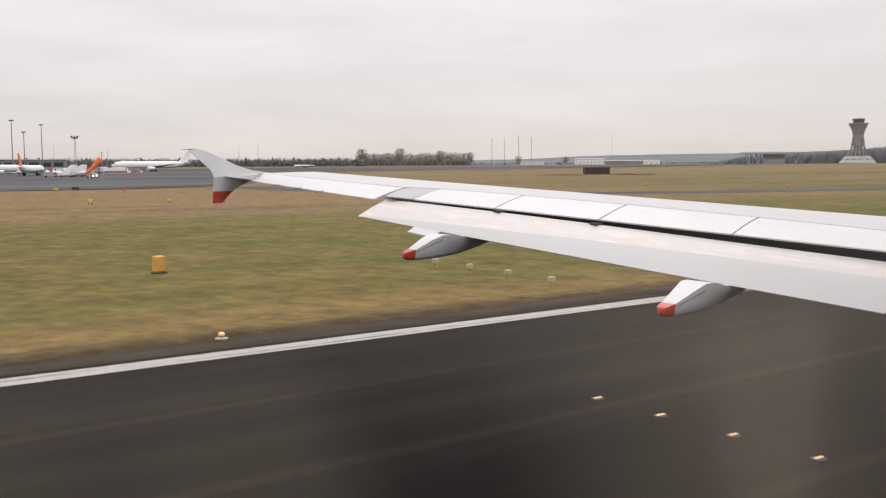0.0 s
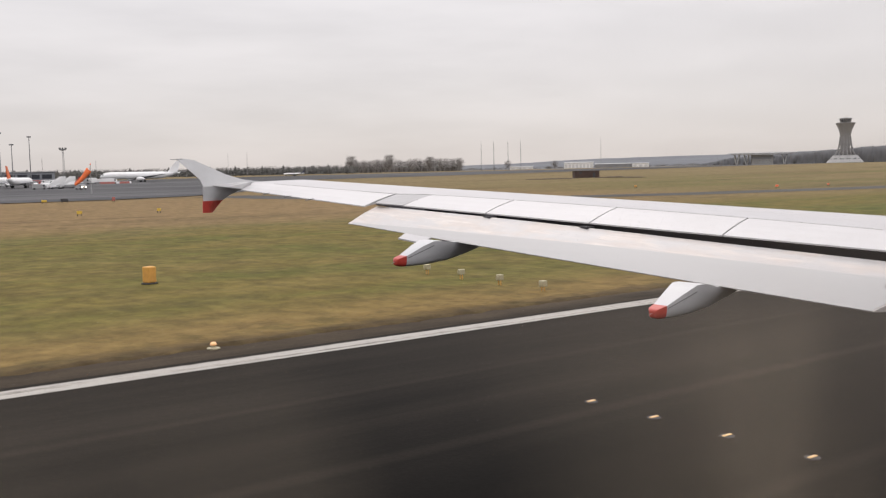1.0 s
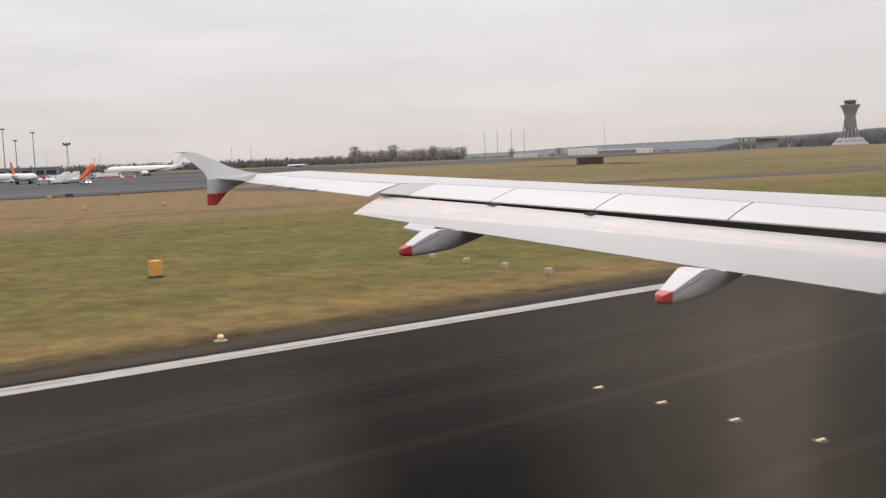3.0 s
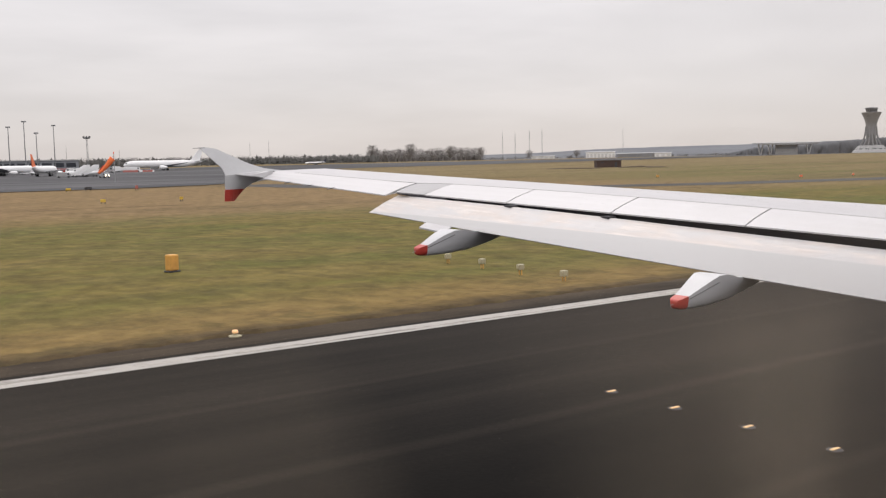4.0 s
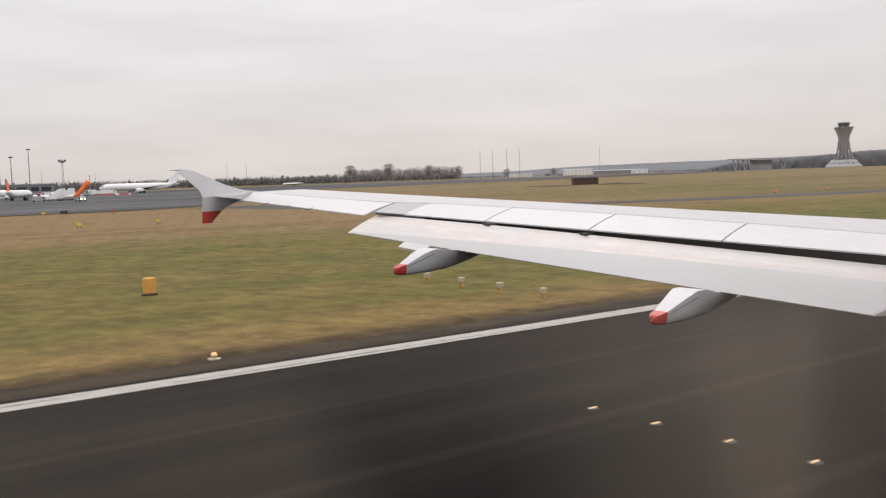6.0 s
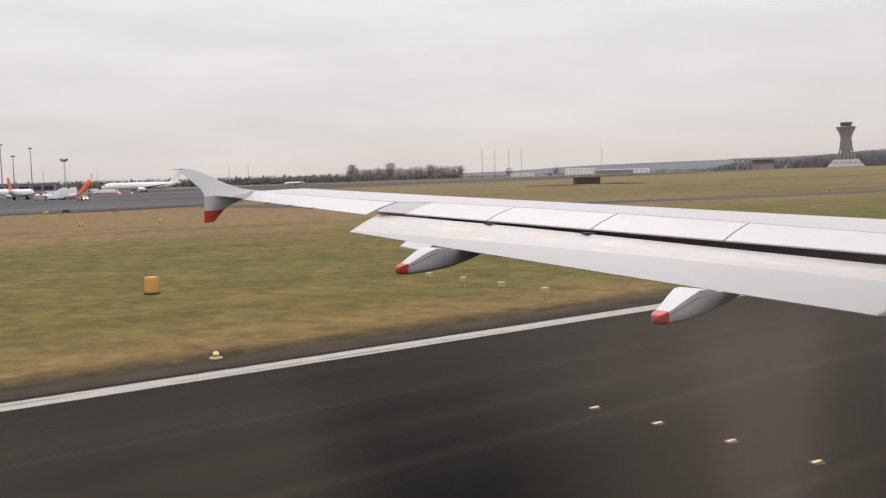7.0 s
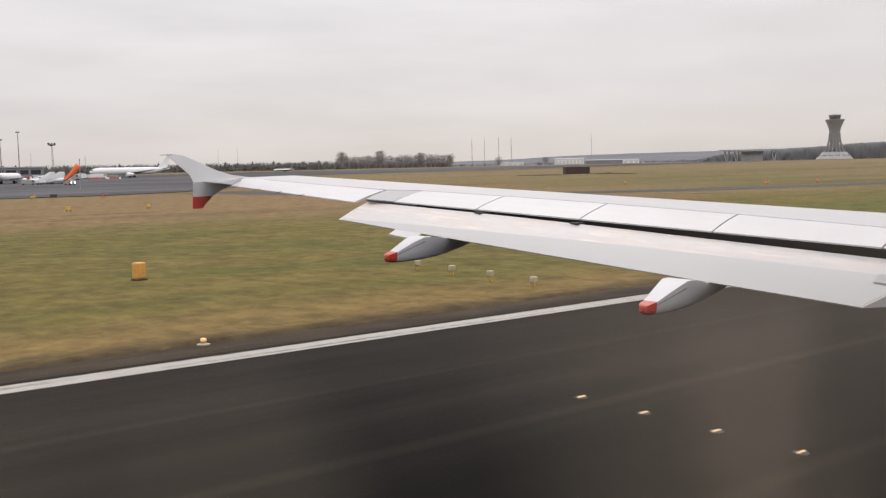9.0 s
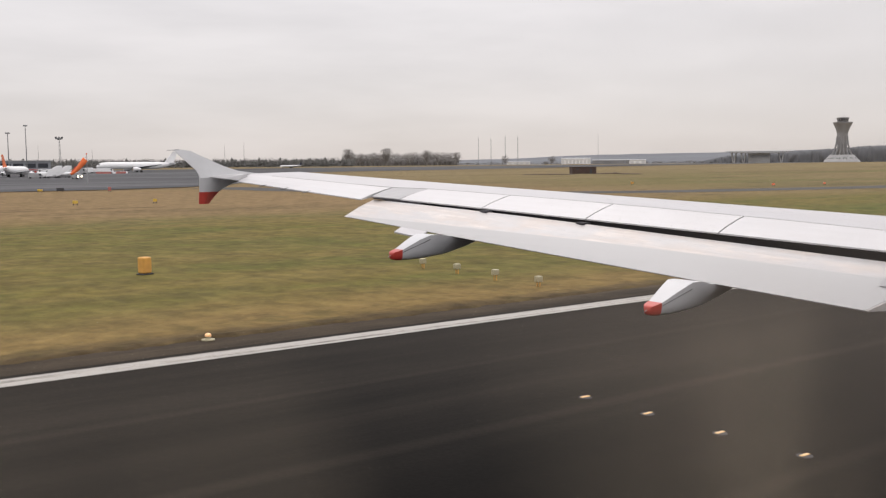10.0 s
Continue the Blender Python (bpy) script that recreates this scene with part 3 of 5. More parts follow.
for y in (-1.2, 1.0, 3.0, 5.0, 7.0, 9.0, 11.0, 12.3, 12.85, 13.6, 14.3, 14.9, 15.2, 15.32):
    tipf = smooth01(14.6, 15.4, y)
    c, zc, h, zh = x_crest(y), z_crest(y), x_hinge(y), z_hinge(y)
    th = (0.16 + 0.052 * (15.3 - y)) * (1 - 0.35 * tipf)
    le = c + 0.55 + 0.09 * (15.3 - y) - 0.45 * tipf
    zl = zc - 0.45 * th
    upper = []
    for k in range(7):
        u = k / 6
        x = le + (c - le) * (1 - (1 - u) ** 2)
        upper.append((x, y, zl + (zc - zl) * math.sqrt(max(0.0, 1 - (1 - u) ** 2))))
    for u in (0.35, 0.7):
        x = c + (h - c) * u
        upper.append((x, y, zc + (zh - zc) * (0.35 * u + 0.65 * u * u)))
    upper.append((h, y, zh))
    zb = zh - max(0.05, 0.55 * th)
    lower = [(h, y, zh - 0.05), (h + 0.02, y, zb), (h + (c - h) * 0.6, y, zc - th), (c + 0.3 * (le - c), y, zc - th), (c + 0.75 * (le - c), y, zl - 0.4 * th)]
    rings.append(upper + lower)
loft(bm, rings)
wing = part("wing", bm, M_WING, airliner, "light grey painted wing with visible panel lines", smooth=True)
wing.data.set_sharp_from_angle(angle=radians(35))

# cove under the spoilers, in front of the flap, coloured dark as shaded
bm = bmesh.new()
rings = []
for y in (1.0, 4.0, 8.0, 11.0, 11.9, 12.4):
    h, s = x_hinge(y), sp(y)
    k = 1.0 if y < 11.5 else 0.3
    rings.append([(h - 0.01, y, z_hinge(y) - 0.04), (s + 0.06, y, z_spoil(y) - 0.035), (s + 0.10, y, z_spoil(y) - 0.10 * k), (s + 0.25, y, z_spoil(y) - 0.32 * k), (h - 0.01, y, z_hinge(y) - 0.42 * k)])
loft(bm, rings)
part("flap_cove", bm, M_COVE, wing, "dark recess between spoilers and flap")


def skewed_slab(bm, y0, y1, xa, za, xb, zb, thick, skew, steps=6, thin=0.35, round_up=0.0):
    """A panel between two spanwise lines (front a, rear b), its side edges square to the hinge."""
    rings = []
    for i in range(steps + 1):
        y = y0 + (y1 - y0) * i / steps
        ya = y + skew
        pa, pb = Vector((xa(ya), ya, za(ya))), Vector((xb(y), y, zb(y)))
        mids = [pa + (pb - pa) * u + Vector((0, 0, round_up * 4 * u * (1 - u))) for u in (0.0, 0.33, 0.66, 1.0)]
        rings.append([tuple(p) for p in mids] + [tuple(mids[3] - Vector((0, 0, thick * thin))), tuple(mids[1] - Vector((0, 0, thick))), tuple(mids[0] - Vector((0, 0, thick)))])
    loft(bm, rings)
    return bm


cuts = [1.2, 3.25, 5.08, 6.92, 8.71, 10.41, 12.0]
for a, b in zip(cuts, cuts[1:]):
    gap = 0.012
    part("spoiler", skewed_slab(bmesh.new(), a + gap, b - gap, x_hinge, lambda y: z_hinge(y) + 0.002, sp, z_spoil, 0.05, 0.09, round_up=0.012), M_SPOILER, wing, "white hinged spoiler panel")
# thin dark seals in the joints between the spoilers
for b in cuts[1:-1]:
    part("spoiler_seal", skewed_slab(bmesh.new(), b - 0.010, b + 0.010, x_hinge, lambda y: z_hinge(y) - 0.008, sp, lambda y: z_spoil(y) - 0.008, 0.04, 0.09, 1), M_SEAL, wing)
# hinge line seal along the wing
part("hinge_seal", skewed_slab(bmesh.new(), 1.2, 14.9, lambda y: x_hinge(y) + 0.035, lambda y: z_hinge(y) + 0.007, x_hinge, lambda y: z_hinge(y) + 0.006, 0.012, 0.0, 20), M_FLAPREAR, wing)


def x_ail(y):
    return 6.9 + 0.27 * (15.2 - y)


def z_ail(y):
    return 2.6971 + 0.10546 * y - 0.00041 * y * y


aileron_cuts = (12.43, 13.55, 14.05, 14.55, 15.22)


def quad_panel(front, rear, za, zb, thick, steps=8, thin=0.2, puff=0.012):
    """A panel whose front runs between two span stations on the hinge and whose rear runs along a trailing edge."""
    rings = []
    for i in range(steps + 1):
        u = i / steps
        ya, yb = front[0] + (front[1] - front[0]) * u, rear[0] + (rear[1] - rear[0]) * u
        pa, pb = Vector((x_hinge(ya), ya, z_hinge(ya) + za)), Vector((x_ail(yb), yb, z_ail(yb) + zb))
        mids = [pa + (pb - pa) * q + Vector((0, 0, puff * 4 * q * (1 - q))) for q in (0.0, 0.33, 0.66, 1.0)]
        rings.append([tuple(m) for m in mids] + [tuple(mids[3] - Vector((0, 0, thick * thin))), tuple(mids[1] - Vector((0, 0, thick))), tuple(mids[0] - Vector((0, 0, thick)))])
    return loft(bmesh.new(), rings)


bm = bmesh.new()
loft(bm, [[(x_hinge(ya), ya, z_hinge(ya) - 0.002), (0.5 * (x_hinge(ya) + xb), 0.5 * (ya + yb), 0.5 * (z_hinge(ya) + zb) + 0.008), (xb, yb, zb), (xb + 0.01, yb, zb - 0.018), (x_hinge(ya), ya, z_hinge(ya) - 0.06)]
          for ya, xb, yb, zb in ((12.10, 8.07, 12.0, 3.946), (12.45, 7.97, 12.2, 3.965), (12.84, 7.84, 12.42, 3.985))])
part("fixed_panel", bm, M_PANEL, wing, "bare grey fixed trailing panel")
# dark strip for the shaded gap under that panel, running on from the cove
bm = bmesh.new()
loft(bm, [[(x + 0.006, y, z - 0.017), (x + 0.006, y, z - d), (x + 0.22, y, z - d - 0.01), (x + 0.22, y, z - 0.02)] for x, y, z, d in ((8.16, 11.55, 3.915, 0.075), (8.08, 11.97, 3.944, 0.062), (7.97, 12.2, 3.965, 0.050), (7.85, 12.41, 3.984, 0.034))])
part("panel_gap_shade", bm, M_COVE, wing, "dark strip painted as the shaded gap along the fixed panel")
aileron = part("aileron", quad_panel((12.87, 15.25), (12.43, 15.24), 0.002, 0.0, 0.07, 10), M_SPOILER, wing, "white aileron on the outer wing")
for yk in aileron_cuts[1:-1]:
    bm = bmesh.new()
    tube(bm, (x_ail(yk) + 0.05, yk, z_ail(yk) + 0.004), (x_ail(yk) - 0.10, yk, z_ail(yk) - 0.020), 0.012, 0.006, 6)
    part("static_wick", bm, M_SEAL, wing)

# wingtip fence
outline = [(7.78, 4.22), (7.35, 4.335), (6.99, 4.385), (6.72, 4.475), (6.45, 4.605), (6.20, 4.725), (6.05, 4.752), (5.90, 4.747), (6.06, 4.58), (6.235, 4.40), (6.27, 4.30), (6.265, 3.84), (6.475, 3.835), (6.585, 3.93), (6.68, 4.03), (6.80, 4.12), (6.95, 4.195), (7.3, 4.17)]


def plate(pts, y, thick, thin=()):
    """A flat plate in the x-z plane; the corners listed in thin are drawn out to a sharp edge."""
    bm = bmesh.new()
    t = [thick / 6 if i in thin else thick / 2 for i in range(len(pts))]
    a = [bm.verts.new((x, y - q, z)) for (x, z), q in zip(pts, t)]
    b = [bm.verts.new((x, y + q, z)) for (x, z), q in zip(pts, t)]
    fa, fb = bm.faces.new(a), bm.faces.new(b[::-1])
    for i in range(len(pts)):
        j = (i + 1) % len(pts)
        bm.faces.new((a[i], b[i], b[j], a[j]))
    bmesh.ops.triangulate(bm, faces=[fa, fb])
    # the two blades lean outward above and below the wing
    for z in (4.275, 4.22, 4.15, 4.08, 4.0, 3.92):
        bmesh.ops.bisect_plane(bm, geom=bm.verts[:] + bm.edges[:] + bm.faces[:], plane_co=(0, 0, z), plane_no=(0, 0, 1))
    for x in (6.35, 6.42, 6.5, 6.58, 6.66, 6.75):
        bmesh.ops.bisect_plane(bm, geom=bm.verts[:] + bm.edges[:] + bm.faces[:], plane_co=(x, 0, 0), plane_no=(1, 0, 0))
    for v in bm.verts:
        drop = max(0.0, 4.275 - v.co.z)
        v.co.y += 0.42 * max(0.0, v.co.z - 4.275) + drop * (0.06 + 0.75 * smooth01(6.32, 6.72, v.co.x))
    return bm


bm = plate(outline, 15.345, 0.036, (6, 7, 8, 9, 10, 11, 12))
fence = part("wingtip_fence", bm, M_FENCE, airliner, "grey wingtip fence with a red lower end", smooth=True)
fence.data.set_sharp_from_angle(angle=radians(20))
# tip fairing that carries the wing's trailing edge on to the fence
bm = bmesh.new()
loft(bm, [[(7.05, 15.20, 4.335), (6.90, 15.20, 4.225), (6.95, 15.20, 4.20), (7.15, 15.20, 4.20)],
          [(6.98, 15.26, 4.335), (6.66, 15.27, 4.262), (6.70, 15.27, 4.238), (7.1, 15.27, 4.21)],
          [(6.85, 15.33, 4.33), (6.43, 15.33, 4.292), (6.46, 15.33, 4.268), (7.0, 15.33, 4.22)]])
part("tip_fairing", bm, M_SPOILER, fence, "white fairing at the root of the fence")
red = [(6.262, 4.032), (6.258, 3.832), (6.48, 3.827), (6.59, 3.925), (6.688, 4.032)]
part("red_end", plate(red, 15.345, 0.05, (0, 1, 2)), M_RED, fence, "red painted tip")
bm = bmesh.new()
tube(bm, (5.93, 15.345, 4.745), (5.72, 15.345, 4.735), 0.008, 0.004, 6)
part("static_wick", bm, M_METAL, fence)

# outer flap
def flap_ring(y, shift=None):
    """A section of the flap; its ends are cut on the slant."""
    if shift is None:
        shift = float(np.interp(y, (4.86, 6.5, 11.0, 12.2), (-1.6, 0.0, 0.3, 1.0)))
    yf = y + 0.29 * shift
    k = 1 - 0.88 * smooth01(11.2, 12.2, y)
    zf, ze = z_flap_front(yf), z_flap_end(y)
    c = crease(y)
    low = on_flap(y, 0.55, shift)
    return [(sp(yf) + 0.22 * k, yf, zf - 0.24 * k), (sp(yf) + 0.12 * k, yf, zf - 0.085 * k), (sp(yf) - 0.0, yf, zf - 0.012), on_flap(y, 0.02, shift),
            on_flap(y, 0.5 * c, shift), on_flap(y, c, shift), on_flap(y, 0.5 + 0.5 * c, shift),
            (sp(y) - 0.82, y, ze), (sp(y) - 0.817, y, ze - 0.006), (low[0], low[1], low[2] - 0.03 - 0.15 * k), (sp(yf) - 0.05, yf, zf - 0.03 - 0.3 * k), (sp(yf) + 0.15 * k, yf, zf - 0.03 - 0.3 * k)]


bm = bmesh.new()
loft(bm, [flap_ring(y) for y in (4.86, 6.0, 7.2, 8.4, 9.6, 10.6, 11.2, 11.6, 11.9, 12.2)])
flap = part("outer_flap", bm, M_FLAP, airliner, "white extended trailing edge flap with scuffed paint")
flap.data.set_sharp_from_angle(angle=radians(50))
for p in flap.data.polygons:
    p.use_smooth = True
flap.data.set_sharp_from_angle(angle=radians(50))
bm = bmesh.new()
loft(bm, [[(x + 0.04, yy - 0.12, z) for x, yy, z in flap_ring(y, 0.3)] for y in (2.2, 3.2, 4.2)])
part("inner_flap", bm, M_FLAP, airliner, "white inboard flap")
# greyer rear band of the flap, a skin just proud of it
bm = bmesh.new()
rings = []
for y in (4.88, 6.0, 7.2, 8.4, 9.6, 10.6, 11.2, 11.7, 12.12):
    a = flap_ring(y)
    p5, p6, p7 = (Vector(a[i]) + Vector((-0.002, 0, 0.004)) for i in (5, 6, 7))
    rings.append([tuple(p5), tuple(p6), tuple(p7), tuple(p7 - Vector((0, 0, 0.003))), tuple(p5 - Vector((0, 0, 0.003)))])
loft(bm, rings)
part("flap_rear_band", bm, M_FLAPREAR, flap, "plain pale grey rear band of the flap")
# edge plate at the outer flap track
bm = bmesh.new()
v = [tuple(Vector(on_flap(11.04, 0.975, 0.0)) + Vector((0, 0, 0.004))), (sp(10.99) - 0.98, 10.99, z_flap_end(10.99) - 0.05), (sp(10.52) - 0.98, 10.52, z_flap_end(10.52) - 0.06), tuple(Vector(on_flap(10.56, 0.975, 0.0)) + Vector((0, 0, 0.004)))]
loft(bm, [v, [(x, y, z - 0.02) for x, y, z in v]])
part("track_end_plate", bm, M_WING, flap)
# inner end plate and small bracket on the flap
bm = bmesh.new()
loft(bm, [[(sp(yy) - 0.42, yy, on_flap(yy, 0.48, 0)[2] - 0.02), (sp(yy) - 0.33, yy, on_flap(yy, 0.36, 0)[2] + 0.015), (sp(yy) - 0.36, yy, on_flap(yy, 0.4, 0)[2] + 0.03), (sp(yy) - 0.48, yy, on_flap(yy, 0.56, 0)[2] + 0.02)] for yy in (4.80, 4.93)])
part("flap_bracket", bm, M_PANEL, flap)
for yk in (10.3, 8.72):
    bm = bmesh.new()
    box(bm, sp(yk) - 0.10, sp(yk) + 0.04, yk - 0.07, yk + 0.07, z_flap_front(yk) - 0.03, z_flap_front(yk) + 0.012, 0.008)
    part("slot_bracket", bm, M_COVE, flap)


def fairing(y, dx, dz, top):
    """A boat-shaped flap track fairing with a flat upper facet and a red rear cap."""
    def ring(x, w, zt, zb, v=0.0):
        """v turns the boxy rear section into a keel-shaped one."""
        d, w = zt - zb, 0.87 * w
        q = [(-w, zt), (w, zt), ((0.99 - 0.10 * v) * w, zt - (0.22 + 0.1 * v) * d), ((0.96 - 0.26 * v) * w, zt - 0.5 * d), ((0.86 - 0.32 * v) * w, zb + 0.2 * d), ((0.66 - 0.34 * v) * w, zb + 0.06 * d), ((0.40 - 0.25 * v) * w, zb)]
        q += [(-a, b) for a, b in reversed(q[2:])]
        return [(x + dx, y + a, b + dz) for a, b in q]
    cap = loft(bmesh.new(), [ring(*s) for s in ((7.50, 0.03, 2.952, 2.914), (7.506, 0.052, 2.966, 2.898), (7.525, 0.074, 2.981, 2.884), (7.555, 0.088, 2.992, 2.876), (7.59, 0.097, 3.001, 2.873), (7.63, 0.105, 3.012, 2.872))])
    body = loft(bmesh.new(), [ring(a, w, min(zt, top), zb, v) for a, w, zt, zb, v in ((7.632, 0.103, 3.011, 2.873, 0.0), (7.75, 0.131, 3.07, 2.872, 0.05), (7.88, 0.162, 3.135, 2.875, 0.2), (8.02, 0.195, 3.20, 2.882, 0.5), (8.14, 0.21, 3.202, 2.892, 0.85), (8.32, 0.22, 3.158, 2.906, 1.2), (8.5, 0.225, 3.168, 2.940, 1.5), (8.75, 0.22, 3.20, 2.998, 1.6), (9.0, 0.2, 3.24, 3.075, 1.6), (9.25, 0.16, 3.27, 3.17, 1.6))])
    ob = part("flap_track_fairing", body, M_FAIRING, airliner, "grey boat-shaped fairing with a red rear cap", smooth=True)
    ob.data.set_sharp_from_angle(angle=radians(42))
    c = part("red_cap", cap, M_RED, ob, "red painted cap", smooth=True)
    c.data.set_sharp_from_angle(angle=radians(62))
    seam = bmesh.new()
    tube(seam, (7.64 + dx, y - 0.090, 2.98 + dz), (8.02 + dx, y - 0.165, 3.13 + dz), 0.006, 0.006, 5)
    part("panel_seam", seam, M_SEAL, ob)
    spike = bmesh.new()
    tube(spike, (7.51 + dx, y, 2.94 + dz), (7.455 + dx, y, 2.922 + dz), 0.005, 0.003, 6)
    part("drain_spike", spike, M_METAL, ob)
    return ob


fairing(10.285, -0.73, 0.35, 3.185)
fairing(6.585, 0.0, 0.0, 3.3)

# fuselage with the cabin window that the view goes through
FC_Y, FC_Z, R_OUT, R_IN = -1.87, 4.15, 1.975, 1.925
bm = bmesh.new()
xs = [-9, -5, -2, -0.6, -0.035, 0.225, 0.6, 2, 5, 9, 13]
angs = [-90, -78, -66, -54, -42, -30, -18, -7, 3.5, 13.6, 25, 37, 50, 63, 76, 90, 105, 120, 135, 150, 165, 180, 195, 210, 225, 240, 255, 270]
outer = [[bm.verts.new((x, FC_Y + R_OUT * math.cos(radians(a)), FC_Z + R_OUT * math.sin(radians(a)))) for a in angs[:-1]] for x in xs]
inner = [[bm.verts.new((x, FC_Y + R_IN * math.cos(radians(a)), FC_Z + R_IN * math.sin(radians(a)))) for a in angs[:-1]] for x in xs]
k = len(angs) - 1
for i in range(len(xs) - 1):
    for j in range(k):
        hole = xs[i] == -0.035 and angs[j] == 3.5
        jn = (j + 1) % k
        if hole:
            o, n2 = (outer[i][j], outer[i + 1][j], outer[i + 1][jn], outer[i][jn]), (inner[i][j], inner[i + 1][j], inner[i + 1][jn], inner[i][jn])
            for q in range(4):
                bm.faces.new((o[q], o[(q + 1) % 4], n2[(q + 1) % 4], n2[q]))
            continue
        bm.faces.new((outer[i][j], outer[i + 1][j], outer[i + 1][jn], outer[i][jn]))
        bm.faces.new((inner[i][j], inner[i][jn], inner[i + 1][jn], inner[i + 1][j]))
for i in (0, len(xs) - 1):
    bm.faces.new(inner[i])
    for j in range(k):
        bm.faces.new((outer[i][j], inner[i][j], inner[i][(j + 1) % k], outer[i][(j + 1) % k]))
skin = part("fuselage", bm, M_FUSE, airliner, "white painted fuselage skin", smooth=True)
skin.data.set_sharp_from_angle(angle=radians(35))
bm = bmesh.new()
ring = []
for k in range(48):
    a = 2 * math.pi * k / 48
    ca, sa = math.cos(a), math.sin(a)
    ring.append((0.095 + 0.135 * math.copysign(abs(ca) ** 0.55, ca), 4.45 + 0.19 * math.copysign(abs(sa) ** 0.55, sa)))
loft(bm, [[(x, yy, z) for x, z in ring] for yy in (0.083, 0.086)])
pane = part("window_pane", bm, M_PANE, airliner, "smudged acrylic cabin window pane with a painted cabin reflection")
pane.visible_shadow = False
for gx, gy, gr in ((9.2, 1.9, 0.58), (9.2, -5.6, 0.58)):
    bm = bmesh.new()
    tube(bm, (gx, gy, 0.6), (gx, gy, 3.2), 0.14, 0.16, 10)
    leg = part("landing_gear_leg", bm, M_METAL, airliner)
    for s in (-0.45, 0.45):
        bm = bmesh.new()
        loft(bm, [[(gx + r * math.cos(2 * math.pi * i / 20), gy + s + w, gr + 0.02 + r * math.sin(2 * math.pi * i / 20)) for i in range(20)] for r, w in ((0.3, -0.2), (0.52, -0.2), (gr, -0.1), (gr, 0.1), (0.52, 0.2), (0.3, 0.2))])
        part("wheel", bm, M_RUBBER, leg)


# ---- far things: aircraft ----
def far_aircraft(m, length, label, body_mat, tail_mat, tail_engines=False, belly=None):
    """An airliner on its wheels; local +x is its nose, origin on the ground under its middle."""
    root = thing("parked_aircraft", m, label, "aircraft", "aircraft on the apron")
    r = 0.0445 * length if not tail_engines else 0.042 * length
    r = min(r, 2.0)
    zc = 3.6 * r / 2.0 + 0.1
    L = length / 2
    bm = bmesh.new()
    rings = []
    for u, f, dz in ((-1.0, 0.08, 0.55), (-0.9, 0.3, 0.42), (-0.75, 0.62, 0.25), (-0.55, 0.95, 0.03), (-0.4, 1, 0), (0.0, 1, 0), (0.7, 1, 0), (0.82, 0.94, -0.02), (0.9, 0.78, -0.08), (0.96, 0.5, -0.16), (1.0, 0.1, -0.22)):
        rings.append([(u * L, f * r * math.cos(2 * math.pi * i / 18), zc + dz * r + f * r * math.sin(2 * math.pi * i / 18)) for i in range(18)])
    loft(bm, rings)
    part("fuselage", bm, body_mat, root, smooth=True)
    if belly:
        bm = bmesh.new()
        loft(bm, [[(u * L, 1.01 * r * math.cos(a), zc + 1.01 * r * math.sin(a)) for a in [radians(-160 + 140 * i / 10) for i in range(11)]] for u in (-0.55, -0.2, 0.3, 0.7)], closed=False)
        part("belly_stripe", bm, belly, root)
    for s in (-1, 1):
        bm = bmesh.new()
        span = 0.42 * length
        loft(bm, [[(0.14 * L, s * 0.8 * r, zc - 0.6 * r), (-0.02 * L, s * 0.8 * r, zc - 0.45 * r), (-0.2 * L, s * 0.8 * r, zc - 0.6 * r), (0, s * 0.8 * r, zc - 0.75 * r)],
                  [(-0.24 * L, s * span, zc + 0.25 * r), (-0.27 * L, s * span, zc + 0.29 * r), (-0.31 * L, s * span, zc + 0.25 * r), (-0.27 * L, s * span, zc + 0.2 * r)]])
        w = part("wing", bm, M_CLAD, root)
        bm = bmesh.new()
        loft(bm, [[(-0.78 * L, s * 0.3 * r, zc + 0.6 * r), (-0.86 * L, s * 0.3 * r, zc + 0.66 * r), (-0.92 * L, s * 0.3 * r, zc + 0.6 * r)], [(-0.96 * L, s * 0.17 * length, zc + 0.95 * r), (-0.98 * L, s * 0.17 * length, zc + 1.0 * r), (-1.02 * L, s * 0.17 * length, zc + 0.95 * r)]] if not tail_engines else
             [[(-0.9 * L, 0, zc + 3.4 * r), (-0.96 * L, 0, zc + 3.5 * r), (-1.08 * L, 0, zc + 3.4 * r)], [(-1.02 * L, s * 0.16 * length, zc + 3.4 * r), (-1.05 * L, s * 0.16 * length, zc + 3.5 * r), (-1.12 * L, s * 0.16 * length, zc + 3.4 * r)]])
        part("tailplane", bm, body_mat if not tail_engines else tail_mat, root)
        bm = bmesh.new()
        ex, ey, ez, er = (0.12 * L, 0.16 * length, zc - 0.95 * r, 0.55 * r) if not tail_engines else (-0.62 * L, 1.35 * r, zc + 0.25 * r, 0.42 * r)
        loft(bm, [[(ex + dx * er, s * ey + f * er * math.cos(2 * math.pi * i / 14), ez + f * er * math.sin(2 * math.pi * i / 14)) for i in range(14)] for dx, f in ((2.0, 0.8), (1.6, 1.0), (0.2, 1.0), (-1.2, 0.7), (-2.0, 0.35))])
        part("engine", bm, body_mat if not tail_engines else tail_mat, root, smooth=True)
        bm = bmesh.new()
        tube(bm, (-0.04 * L, s * 1.6 * r, 0.7), (-0.04 * L, s * 1.5 * r, zc - 0.4 * r), 0.16, 0.18, 8)
        leg = part("main_gear", bm, M_DARK, root)
        bm = bmesh.new()
        tube(bm, (-0.04 * L, s * 1.6 * r - 0.5, 0.58), (-0.04 * L, s * 1.6 * r + 0.5, 0.58), 0.58, 0.58, 14)
        part("wheel", bm, M_RUBBER, leg)
    bm = bmesh.new()
